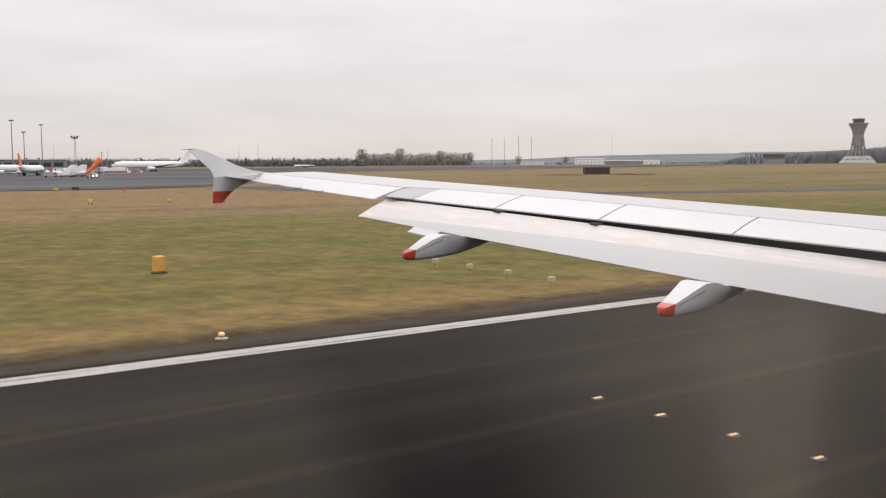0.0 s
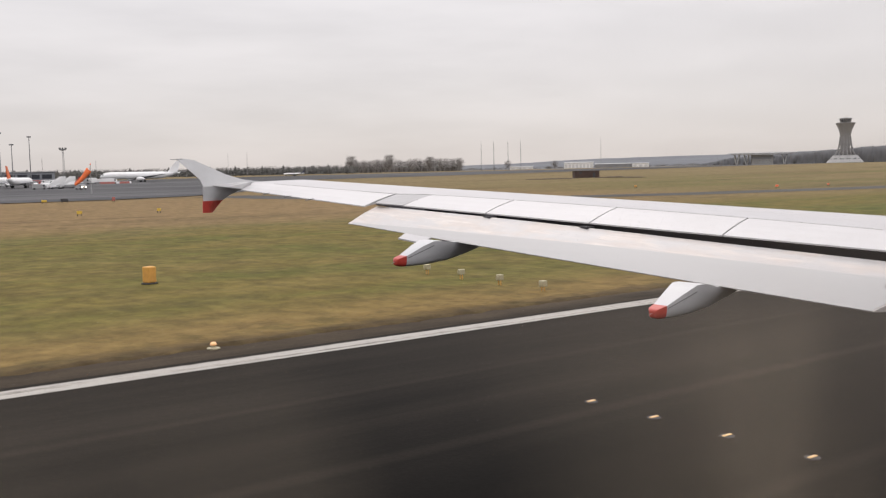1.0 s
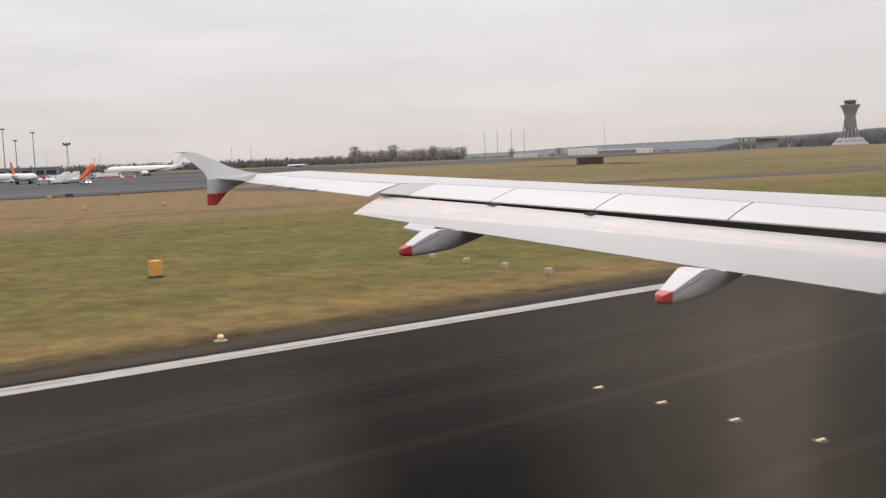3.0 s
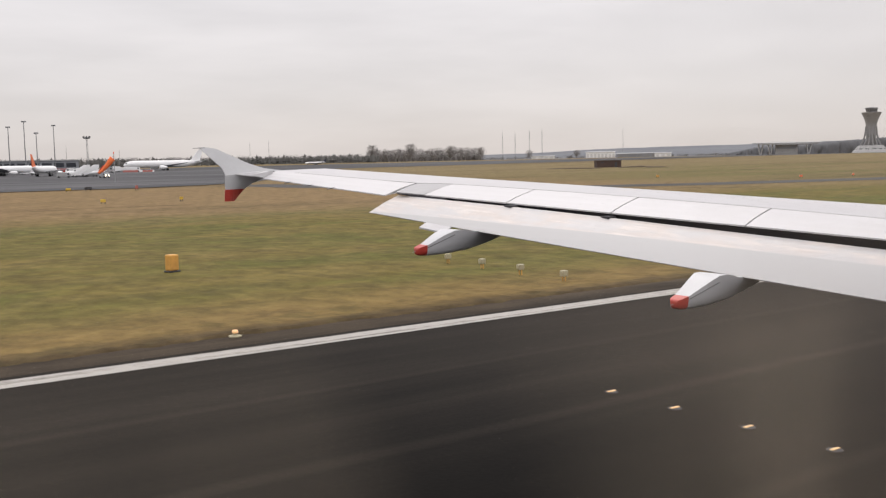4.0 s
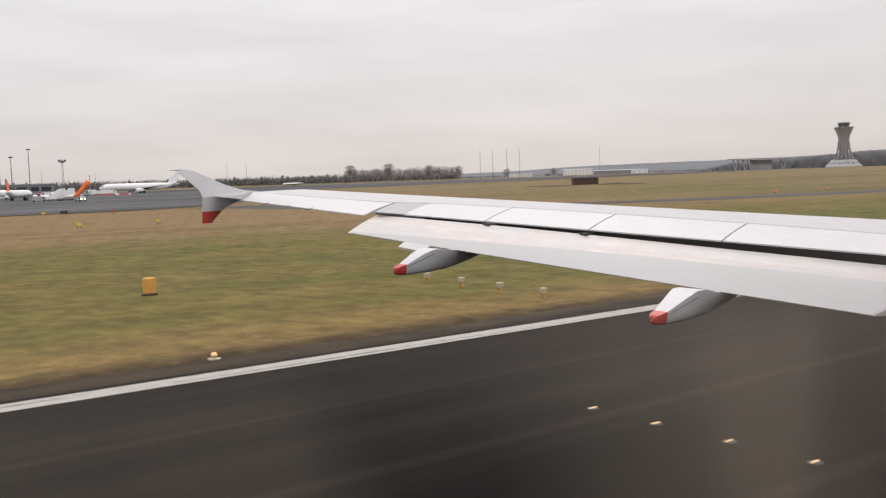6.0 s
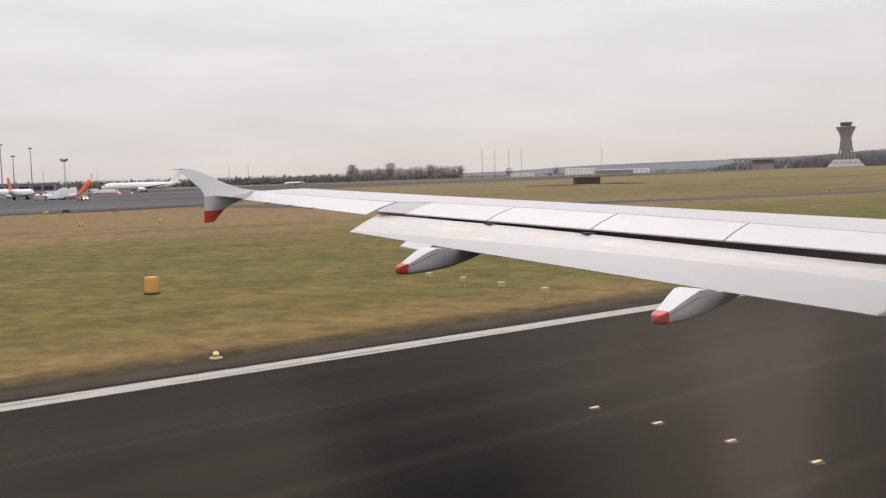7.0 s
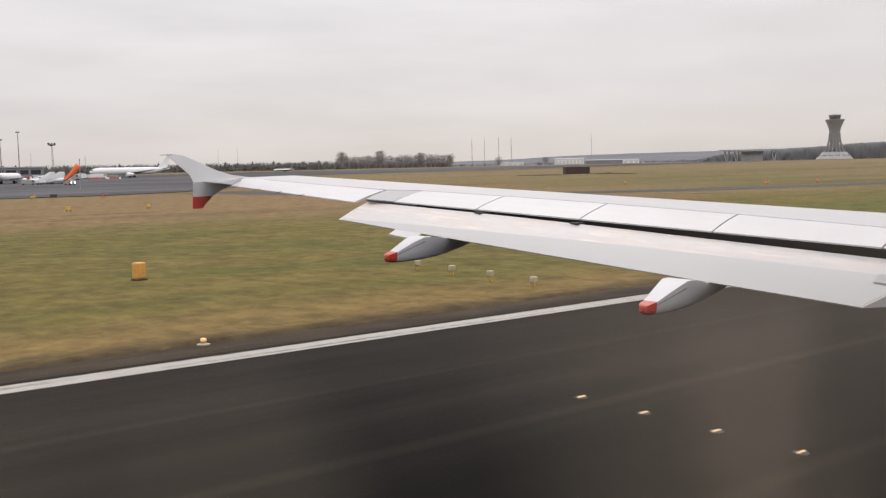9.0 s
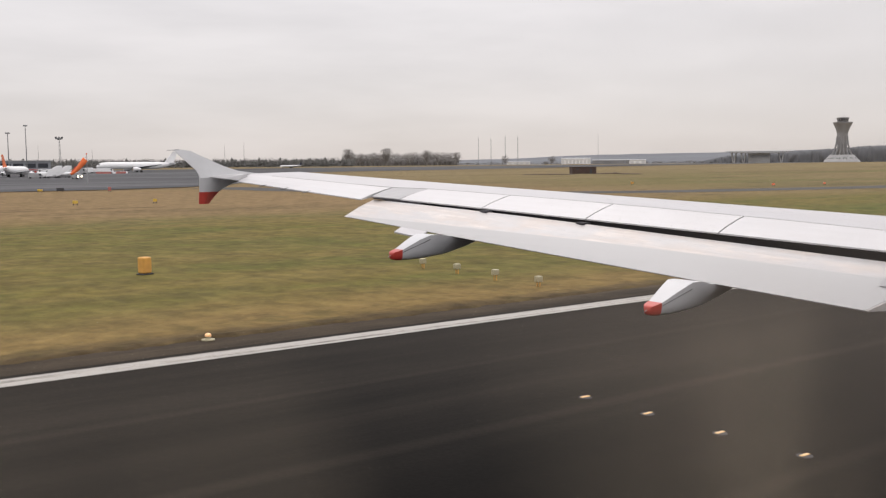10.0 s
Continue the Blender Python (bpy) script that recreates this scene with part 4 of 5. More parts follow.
    tube(bm, (0.74 * L, 0, 0.4), (0.74 * L, 0, zc - 0.6 * r), 0.1, 0.12, 8)
    leg = part("nose_gear", bm, M_DARK, root)
    bm = bmesh.new()
    tube(bm, (0.74 * L, -0.25, 0.4), (0.74 * L, 0.25, 0.4), 0.4, 0.4, 12)
    part("wheel", bm, M_RUBBER, leg)
    bm = bmesh.new()
    top = 3.9 * r if not tail_engines else 3.5 * r
    loft(bm, [[(-0.68 * L, -0.12 * r, zc + 0.75 * r), (-0.68 * L, 0.12 * r, zc + 0.75 * r), (-0.93 * L, 0.1 * r, zc + 0.6 * r), (-0.93 * L, -0.1 * r, zc + 0.6 * r)],
              [(-0.92 * L, -0.06 * r, zc + top), (-0.92 * L, 0.06 * r, zc + top), (-1.03 * L, 0.04 * r, zc + top), (-1.03 * L, -0.04 * r, zc + top)]])
    part("tail_fin", bm, tail_mat, root)
    bm = bmesh.new()
    box(bm, 0.885 * L, 0.955 * L, -0.55 * r, 0.55 * r, zc + 0.18 * r, zc + 0.42 * r, 0.05)
    part("cockpit_window", bm, M_GLASS, root)
    return root


# nose points left as seen from the runway
far_aircraft(facing(71.2, 548, 0) @ pose(0, 0, 0, 0, 0, 200), 44.5, "plain white twin-engine airliner parked broadside on the apron", M_WHITE, M_WHITE)
far_aircraft(facing(62.5, 690, 0) @ pose(0, 0, 0, 0, 0, 205), 17.0, "small white and navy business jet with T-tail", M_WHITE, M_DARKBLUE, True, M_DARKBLUE)
far_aircraft(facing(79.6, 470, 0) @ pose(0, 0, 0, 0, 0, 14), 36.0, "white airliner with navy tail at its stand", M_WHITE, M_DARKBLUE)
far_aircraft(facing(77.6, 440, 0) @ pose(0, 0, 0, 0, 0, 75), 36.0, "white airliner with bright orange tail at the terminal", M_WHITE, M_ORANGE)
far_aircraft(facing(75.55, 420, 0) @ pose(0, 0, 0, 0, 0, 165), 17.0, "small white propeller aircraft with red tail", M_WHITE, M_RED)


# ---- far things: buildings ----
def terminal(m):
    root = thing("terminal_building", m, "low grey airport terminal with glazed front beside the apron", "terminal")
    part("main_block", boxed(-62, 36, 8, 40, 0, 9.5, 0.2), M_CLAD, root)
    part("roof", boxed(-63, 37, 7, 41, 9.5, 10.3, 0.1), M_ROOF, root, "flat felt roof with fascia")
    part("pier", boxed(36, 96, 12, 26, 0, 6.4, 0.15), M_CLAD, root, "lower grey pier")
    part("pier_roof", boxed(35.5, 97, 11.4, 26.6, 6.4, 6.9, 0.08), M_CONC, root)
    for i in range(8):
        x = -58 + 12 * i
        part("window_bay", boxed(x, x + 8.5, 7.8, 8.05, 3.6, 7.8, 0.03), M_GLASS, root, "dark glazed bay")
    for i in range(9):
        x = 38 + 6.4 * i
        part("pier_window", boxed(x, x + 5.2, 11.8, 12.05, 2.8, 5.2, 0.03), M_GLASS, root)
    part("stair_tower", boxed(0, 12, 3, 8, 0, 11.5, 0.15), M_CONC, root, "pale concrete stair tower")
    part("stair_tower", boxed(-40, -30, 3.5, 8, 0, 10.9, 0.15), M_CONC, root)
    for x in (-20, 22):
        bm = boxed(x, x + 3.2, -14, 8, 3.6, 6.6, 0.2)
        bridge = part("boarding_bridge", bm, M_CONC, root, "pale boarding bridge")
        bm = bmesh.new()
        tube(bm, (x + 1.6, -11, 0), (x + 1.6, -11, 3.6), 0.35, 0.35, 10)
        part("bridge_leg", bm, M_STEEL, bridge)
    return root


terminal(facing(85.3, 560))


def control_tower(m):
    root = thing("control_tower", m, "hourglass-shaped grey airport control tower with glazed cab", "control tower")
    base = part("base_building", turned([(16.8, 0), (16.8, 0.3), (15.0, 2.6), (14.4, 2.6), (13.0, 5.0), (12.4, 5.0), (11.2, 7.0), (1, 7.05)], 32), M_CONC, root, "pale tiered round base building")
    for i in range(14):
        a = 2 * math.pi * i / 14
        part("base_window", boxed(-1.7, 1.7, -0.15, 0.15, 0, 0.9, 0.04), M_GLASS, base).matrix_local = pose(13.75 * math.cos(a), 13.75 * math.sin(a), 3.3, -28, 0, math.degrees(a) + 90)
    part("core", turned([(5.2, 7.0), (4.6, 12), (4.2, 20)], 20), M_TOWER, root, "grey inner core", smooth=True)
    part("shaft", turned([(5.4, 16.5), (5.0, 19), (4.75, 22), (4.7, 25), (5.1, 28), (5.9, 31), (7.1, 34), (8.4, 36.6), (8.8, 37.2), (8.8, 38.1), (5.4, 38.4)], 28), M_TOWER, root, "waisted grey clad shaft", smooth=True).data.set_sharp_from_angle(angle=radians(35))
    for i in range(14):
        a = 2 * math.pi * i / 14
        bm = bmesh.new()
        for (r0, z0), (r1, z1) in zip([(9.2, 7.0), (7.0, 11.5), (5.8, 16.0), (5.1, 20.5)], [(7.0, 11.5), (5.8, 16.0), (5.1, 20.5), (4.75, 25.0)]):
            tube(bm, (r0 * math.cos(a), r0 * math.sin(a), z0), (r1 * math.cos(a), r1 * math.sin(a), z1), 0.5, 0.5, 6)
        part("leaning_rib", bm, M_TOWER, root, "slanted grey rib of the flared foot")
    for z, r in ((20.0, 5.0), (27.0, 4.95), (33.0, 6.7)):
        part("cladding_joint", turned([(r - 0.3, z), (r + 0.1, z), (r + 0.08, z + 0.3), (r - 0.3, z + 0.3)], 28), M_CLAD, root)
    cab = part("cab", turned([(4.5, 38.4), (4.7, 38.8), (5.3, 41.6), (5.2, 41.7)], 16), M_GLASS, root, "dark glazed control cab")
    for i in range(16):
        a = 2 * math.pi * i / 16
        bm = bmesh.new()
        tube(bm, (4.65 * math.cos(a), 4.65 * math.sin(a), 38.6), (5.35 * math.cos(a), 5.35 * math.sin(a), 41.6), 0.2, 0.2, 5)
        part("mullion", bm, M_CONC, cab)
    part("cab_roof", turned([(5.6, 41.6), (5.8, 41.9), (5.5, 42.5), (2, 42.9), (0.4, 43.0)], 20), M_TOWER, root)
    bm = bmesh.new()
    tube(bm, (0.8, 0, 42.8), (0.8, 0, 45.4), 0.12, 0.06, 6)
    part("antenna", bm, M_STEEL, root)
    return root


control_tower(facing(30.75, 995))


def pavilion(m):
    root = thing("canopy_building", m, "long grey canopy building on slanted V-shaped columns", "building")
    bm = bmesh.new()
    loft(bm, [[(x, -8, 9.9 - d), (x, -8, 9.9), (x, 1, 10.5), (x, 10, 9.9), (x, 10, 9.9 - d)] for x, d in ((-28, 0.35), (-20, 1.3), (-10, 1.7), (10, 1.7), (20, 1.3), (28, 0.35))])
    part("roof", bm, M_CONC, root, "pale flat roof with thin tapering ends")
    part("core", boxed(-9, 9, -3, 6, 0, 8.2, 0.2), M_CONC, root)
    part("core_window", boxed(-7.5, 7.5, -3.2, -2.95, 4.6, 6.5, 0.05), M_CLAD, root)
    for x in (-21, -13, 18):
        for y in (-6, 7):
            for s in (-1, 1):
                bm = bmesh.new()
                tube(bm, (x + 0.5 * s, y, 0), (x + 1.9 * s, y, 8.7), 0.42, 0.5, 8)
                part("column", bm, M_CONC, root)
    return root


pavilion(facing(35.1, 870))


def warehouse(m, w, h, material, label, bays=6):
    root = thing("warehouse", m, label, "building")
    part("body", boxed(-w / 2, w / 2, 0, 14, 0, h, 0.12), material, root)
    bm = bmesh.new()
    loft(bm, [[(x, -0.4, h), (x, 7, h + 0.12 * h + 0.3), (x, 14.4, h), (x, 14.4, h - 0.15), (x, -0.4, h - 0.15)] for x in (-w / 2 - 0.4, w / 2 + 0.4)])
    part("roof", bm, M_CONC, root)
    for i in range(bays):
        x = -w / 2 + (i + 0.2) * w / bays
        part("bay_door", boxed(x, x + 0.6 * w / bays, -0.12, 0.05, 0.1, 0.72 * h, 0.03), M_FUSE if material is M_WHITE else M_TOWER, root)
    return root


warehouse(facing(45.5, 905), 27, 5.2, M_WHITE, "long white warehouse with regular bays", 8)
warehouse(facing(43.2, 930), 44, 3.6, M_CLAD, "long low grey shed at the field's edge", 7)
warehouse(facing(41.9, 900), 15, 3.4, M_WHITE, "small white shed at the field's edge", 3)
warehouse(facing(48.9, 915), 22, 2.6, M_WHITE, "low pale shed among bushes", 4)


def brick_hut(m):
    root = thing("brick_hut", m, "flat-roofed dark brown brick hut standing alone in grass", "hut")
    part("wall", boxed(-4.9, 4.9, 0, 6, 0, 2.75, 0.03), M_BRICK, root)
    part("roof", boxed(-5.1, 5.1, -0.2, 6.2, 2.75, 2.98, 0.03), M_ROOF, root, "flat roof slab")
    part("door", boxed(2.2, 3.2, -0.08, 0.02, 0, 2.05, 0.01), M_DARK, root)
    part("vent", boxed(-3.4, -2.2, -0.06, 0.02, 1.7, 2.2, 0.01), M_DARK, root)
    return root


brick_hut(facing(45.0, 388, 12))


def soil_bank(m, length, h, seed):
    """A low uneven bank of dug earth along local x."""
    rings = []
    for i in range(25):
        x = length * (i / 24 - 0.5)
        f = math.sin(math.pi * i / 24) ** 0.5
        k = f * h * (1.0 + 0.6 * noise.noise(Vector((x * 0.35, seed, 0)))) + 0.02
        rings.append([(x, -1.6 * f - 0.1, -0.03), (x, -0.7 * f, 0.7 * k), (x, 0.1, k), (x, 0.9 * f, 0.6 * k), (x, 1.7 * f + 0.1, -0.03)])
    root = thing("earth_bank", m, "low bank of dug brown earth in the grass by the hut", "earth bank", "earth banks")
    part("bank", loft(bmesh.new(), rings), M_SOIL, root, smooth=True)


soil_bank(facing(43.4, 380), 15, 0.50, 1.0)
soil_bank(facing(42.2, 372, 10), 9, 0.32, 4.0)
soil_bank(facing(47.1, 370, -14), 22, 0.38, 7.0)


# ---- masts ----
def lattice_mast(m, h, w, label, platform=0.0):
    root = thing("mast", m, label, "mast", "masts")
    bm = bmesh.new()
    for i in range(3):
        a = 2 * math.pi * i / 3
        tube(bm, (w * math.cos(a), w * math.sin(a), 0), (0.45 * w * math.cos(a), 0.45 * w * math.sin(a), h), 0.13 * w + 0.03, 0.09 * w + 0.02, 5)
    n = int(h / 2.2)
    for k in range(n):
        f0, f1 = 1 - 0.55 * k / n, 1 - 0.55 * (k + 1) / n
        for i in range(3):
            a, b = 2 * math.pi * i / 3, 2 * math.pi * (i + 1) / 3
            tube(bm, (w * f0 * math.cos(a), w * f0 * math.sin(a), h * k / n), (w * f1 * math.cos(b), w * f1 * math.sin(b), h * (k + 1) / n), 0.05 * w + 0.015, None, 4)
    part("lattice", bm, M_STEEL, root)
    if platform:
        part("platform", turned([(0.4, h), (platform, h + 0.5), (platform, h + 1.1), (0.5, h + 1.2)], 12), M_STEEL, root, "wide lamp platform")
        for i in range(8):
            a = 2 * math.pi * i / 8
            part("floodlight", boxed(-0.35, 0.35, -0.2, 0.2, 0, 0.7, 0.04), M_DARK, root).matrix_local = pose(platform * 0.95 * math.cos(a), platform * 0.95 * math.sin(a), h + 1.1, 0, 0, math.degrees(a) + 90)
    else:
        bm = bmesh.new()
        tube(bm, (0, 0, h - 0.5), (0, 0, h + 2.2), 0.07, 0.03, 5)
        part("aerial", bm, M_STEEL, root)
    return root


lattice_mast(facing(75.3, 600), 18.5, 0.75, "tall steel floodlight mast with wide platform", 2.1)
for az, h in ((51.3, 20.5), (50.55, 20.5), (49.7, 21.4), (48.95, 21.2)):
    lattice_mast(facing(az, 720), h, 0.42, "slender steel lattice aerial mast")


def lamp_pole(m, h):
    root = thing("apron_floodlight", m, "tall thin grey apron floodlight pole", "lamp post", "apron floodlights")
    bm = bmesh.new()
    tube(bm, (0, 0, 0), (0, 0, h), 0.32, 0.16, 10)
    part("pole", bm, M_STEEL, root)
    part("lamp_head", boxed(-1.1, 1.1, -0.35, 0.35, h, h + 0.7, 0.08), M_STEEL, root)
    return root


for az, d, h in ((79.3, 520, 23), (78.5, 500, 25), (77.9, 520, 20), (77.0, 560, 25)):
    lamp_pole(facing(az, d), h)
for az, h in ((73.6, 13), (66.3, 16), (65.2, 17), (76.4, 15), (44.2, 22)):
    lattice_mast(facing(az, 760), h, 0.22, "thin distant steel mast")


# ---- apron vehicles and equipment ----
def van(m, w, h, material, label, category="service vehicle"):
    root = thing("service_vehicle", m, label, category, "apron vehicles")
    part("body", boxed(-w / 2, w / 2 - 1.4, -1, 1, 0.5, h, 0.12), material, root)
    bm = bmesh.new()
    loft(bm, [[(w / 2 - 1.4, y, 0.5), (w / 2, y, 0.5), (w / 2, y, 0.5 + 0.45 * (h - 0.5)), (w / 2 - 0.6, y, h * 0.92), (w / 2 - 1.4, y, h * 0.92)] for y in (-0.95, 0.95)])
    cab = part("cab", bm, material, root)
    part("windscreen", boxed(w / 2 - 1.2, w / 2 - 0.5, -0.97, 0.97, 0.55 * h, 0.82 * h, 0.03), M_GLASS, cab)
    for x in (-w / 2 + 0.7, w / 2 - 0.8):
        for y in (-0.95, 0.95):
            bm = bmesh.new()
            tube(bm, (x, y - 0.12, 0.4), (x, y + 0.12, 0.4), 0.4, 0.4, 12)
            part("wheel", bm, M_RUBBER, root)
    return root


def steps(m):
    root = thing("boarding_stairs", m, "white mobile boarding stairs standing on the apron", "stairs", "boarding stairs")
    for y in (-0.9, 0.9):
        bm = bmesh.new()
        loft(bm, [[(-3.4, y - 0.06, 0.5), (-3.4, y - 0.06, 1.5), (3.0, y - 0.06, 4.9), (4.2, y - 0.06, 4.9), (4.2, y - 0.06, 3.6)], [(-3.4, y + 0.06, 0.5), (-3.4, y + 0.06, 1.5), (3.0, y + 0.06, 4.9), (4.2, y + 0.06, 4.9), (4.2, y + 0.06, 3.6)]])
        part("side_panel", bm, M_WHITE, root)
    for i in range(14):
        part("tread", boxed(-3.2 + 0.45 * i, -2.85 + 0.45 * i, -0.85, 0.85, 0.6 + 0.22 * i, 0.66 + 0.22 * i, 0.01), M_STEEL, root)
    part("chassis", boxed(-3.5, 3.6, -1.0, 1.0, 0.35, 0.6, 0.05), M_DARK, root)
    for x in (-2.6, 2.8):
        for y in (-0.9, 0.9):
            bm = bmesh.new()
            tube(bm, (x, y - 0.12, 0.36), (x, y + 0.12, 0.36), 0.36, 0.36, 12)
            part("wheel", bm, M_RUBBER, root)
    return root


steps(facing(75.75, 400, 40))
steps(facing(75.25, 405, 40))
van(facing(76.6, 395, 0), 5.0, 2.2, M_CONC, "grey apron tug with dark cab")
tug = van(facing(74.45, 372, -65), 4.6, 2.1, M_CONC, "grey apron tug with two lit headlamps")
for y in (-0.7, 0.7):
    lamp = bmesh.new()
    tube(lamp, (2.28, y, 1.0), (2.40, y, 1.0), 0.2, 0.24, 12)
    part("headlamp", lamp, M_HEADLAMP, tug, "lit warm white headlamp")
rng = random.Random(5)
for i in range(15):
    az = 79.4 - i * 0.46 + rng.uniform(-0.1, 0.1)
    material, label = ((M_WHITE, "white service van parked at the apron's edge"), (M_CONC, "grey baggage truck parked at the apron's edge"), (M_WHITE, "white catering truck parked at the apron's edge"), (M_RED, "red fuel truck parked at the apron's edge"))[(0, 1, 0, 2, 0, 1, 3, 0, 2, 1)[i % 10]]
    van(facing(az, 520 + rng.uniform(-25, 35), rng.choice((0, 180)) + rng.uniform(-25, 25)), rng.uniform(4.5, 8.5), rng.uniform(2.0, 3.3), material, label)


def barrier(m, material):
    root = thing("plastic_barrier", m, "red or white plastic barrier block on the apron", "barrier", "apron barriers")
    bm = bmesh.new()
    loft(bm, [[(x, -0.35, 0), (x, 0.35, 0), (x, 0.12, 1.1), (x, -0.12, 1.1)] for x in (-1.2, 1.2)])
    part("block", bm, material, root)
    return root


for i in range(14):
    barrier(facing(73.3 - i * 0.09 - (0.25 if i > 6 else 0), 505 + 2 * (i % 3), rng.uniform(-12, 12)), (M_FADEDRED, M_WHITE, M_CONC)[i % 3])


# ---- airfield lights and signs ----
def edge_light(m, lens):
    root = thing("runway_edge_light", m, "small elevated runway edge light on a pale base", "runway light", "runway edge lights")
    part("base", turned([(0.17, 0), (0.17, 0.03), (0.08, 0.04), (0.055, 0.09), (0.09, 0.10)], 12), M_PALE, root)
    part("lens", turned([(0.075, 0.10), (0.085, 0.13), (0.065, 0.17), (0.02, 0.185)], 12), lens, root, "lit glass lens", smooth=True)
    return root


for x in (9.5, 69.5, 129.5):
    edge_light(pose(x, 23.0, 0.02), M_AMBER)


def inset_light(m):
    root = thing("inset_runway_light", m, "flush white runway light set into the asphalt", "runway light", "touchdown zone lights")
    part("rim", turned([(0.125, 0), (0.125, 0.005), (0.10, 0.012), (0.02, 0.014)], 14), M_COVE, root)
    part("lens", boxed(-0.10, 0.10, -0.03, 0.03, 0.012, 0.026, 0.006), M_LENS, root, "lit lens")
    return root


for y in (12.7, 11.15, 9.6, 8.05):
    inset_light(pose(12.75, y, 0.02))


def papi(m):
    root = thing("approach_light_unit", m, "pale box-shaped slope indicator light on short legs in grass", "airfield light", "slope indicator lights")
    part("housing", boxed(-0.12, 0.12, -0.11, 0.11, 0.2, 0.42, 0.03), M_PALE, root)
    part("lens", boxed(-0.135, -0.118, -0.08, 0.08, 0.25, 0.38, 0.004), M_PALE, root)
    for y in (-0.07, 0.07):
        bm = bmesh.new()
        tube(bm, (0, y, 0), (0, y, 0.21), 0.02, 0.02, 8)
        part("leg", bm, M_BOXORANGE, root)
    return root


for i, y in enumerate((24.9, 27.6, 30.3, 33.0)):
    papi(pose(23.2 + 0.2 * i, y + 0.6, 0))


def marker_box(m):
    root = thing("marker_board", m, "weathered orange marker box standing in the grass", "marker")
    part("box", boxed(-0.22, 0.22, -0.2, 0.2, 0.06, 0.74, 0.06), M_BOXORANGE, root)
    part("plinth", boxed(-0.26, 0.26, -0.24, 0.24, 0, 0.06, 0.02), M_DARK, root)
    return root


marker_box(pose(13.5, 39.2, 0, 0, 0, 20))


def taxi_sign(m, w, h, face, label, category="airfield sign"):
    root = thing("taxiway_sign", m, label, category, "taxiway signs")
    part("panel", boxed(-w / 2, w / 2, -0.08, 0.08, 0.25, 0.25 + h, 0.02), face, root)
    for x in (-0.35 * w, 0.35 * w):
        part("leg", boxed(x - 0.04, x + 0.04, -0.04, 0.04, 0, 0.26, 0.005), M_DARK, root)
    return root


taxi_sign(facing(74.6, 122), 0.6, 0.36, M_YELLOW, "small yellow taxiway sign in the grass")
taxi_sign(facing(70.3, 124), 0.45, 0.34, M_YELLOW, "small yellow taxiway sign in the grass")
taxi_sign(facing(76.4, 192), 0.9, 0.4, M_YELLOW, "small yellow taxiway sign in the grass")
taxi_sign(facing(34.3, 190), 0.55, 0.34, M_REDLIT, "glowing red holding point sign by the taxiway")
taxi_sign(facing(31.6, 200), 0.4, 0.28, M_REDLIT, "glowing red holding point sign by the taxiway")
taxi_sign(facing(42.2, 205), 0.6, 0.4, M_BOXORANGE, "small orange marker board in the grass")
taxi_sign(facing(50.0, 150), 0.5, 0.45, M_WHITE, "small white marker board in the grass")


taxi_sign(facing(75.35, 193), 1.3, 0.55, M_DARK, "black taxiway location sign in the grass")
taxi_sign(facing(72.75, 188), 0.55, 0.7, M_FADEDRED, "faded red marker board at the apron's edge")


def windsock(m):
    root = thing("windsock", m, "orange windsock drooping from a tall pale pole", "windsock")
    bm = bmesh.new()
    tube(bm, (0, 0, 0), (0, 0, 8.2), 0.13, 0.08, 8)
    part("pole", bm, M_CONC, root)
    part("top_lamp", turned([(0.12, 8.2), (0.18, 8.35), (0.16, 8.6), (0.03, 8.7)], 10), M_REDLIT, root, "red obstruction lamp")
    # cloth cone: wide mouth at the pole, narrow sagging tail
    a, b = Vector((-0.35, 0, 6.9)), Vector((-4.3, -0.6, 2.7))
    d = (b - a).normalized()
    side = Vector((0, 1, 0))
    up = d.cross(side).normalized()
    rings = []
    for i in range(9):
        u = i / 8
        p = a + (b - a) * u + Vector((0, 0, -0.35 * 4 * u * (1 - u)))
        r = 0.85 - 0.5 * u
        ring = []
        for k in range(14):
            q = 2 * math.pi * k / 14
            w = r * (1 + 0.06 * math.sin(3 * q + 5 * u))
            ring.append(tuple(p + side * w * math.cos(q) + up * w * math.sin(q)))
        rings.append(ring)
    sock = part("sock", loft(bmesh.new(), rings), M_SOCK, root, "orange cloth cone", smooth=True)
    bm = bmesh.new()
    tube(bm, (0, 0, 7.4), (-0.5, 0, 7.4), 0.05, 0.05, 6)
    tube(bm, (0, 0, 6.4), (-0.5, 0, 6.3), 0.05, 0.05, 6)
    part("swivel_arm", bm, M_STEEL, sock)
    return root


windsock(facing(73.9, 285))


# ---- trees and woods ----
def conifer(bm, x, y, z, h, r, rg):
    k = 8
    tiers = 5
    for t in range(tiers):
        zb, zt = z + h * (0.08 + 0.8 * t / tiers), z + h * (0.08 + 0.8 * (t + 1.75) / tiers)
        rr = r * (1 - 0.70 * t / tiers) * rg.uniform(0.75, 1.2)
        top = bm.verts.new((x + rg.uniform(-0.1, 0.1) * r, y, min(zt, z + h)))
        a0 = rg.uniform(0, 6)
        ring = [bm.verts.new((x + rr * rg.uniform(0.8, 1.12) * math.cos(a0 + 2 * math.pi * i / k), y + rr * rg.uniform(0.8, 1.12) * math.sin(a0 + 2 * math.pi * i / k), zb + rg.uniform(-0.06, 0.06) * h)) for i in range(k)]
        for i in range(k):
            bm.faces.new((ring[i], ring[(i + 1) % k], top))


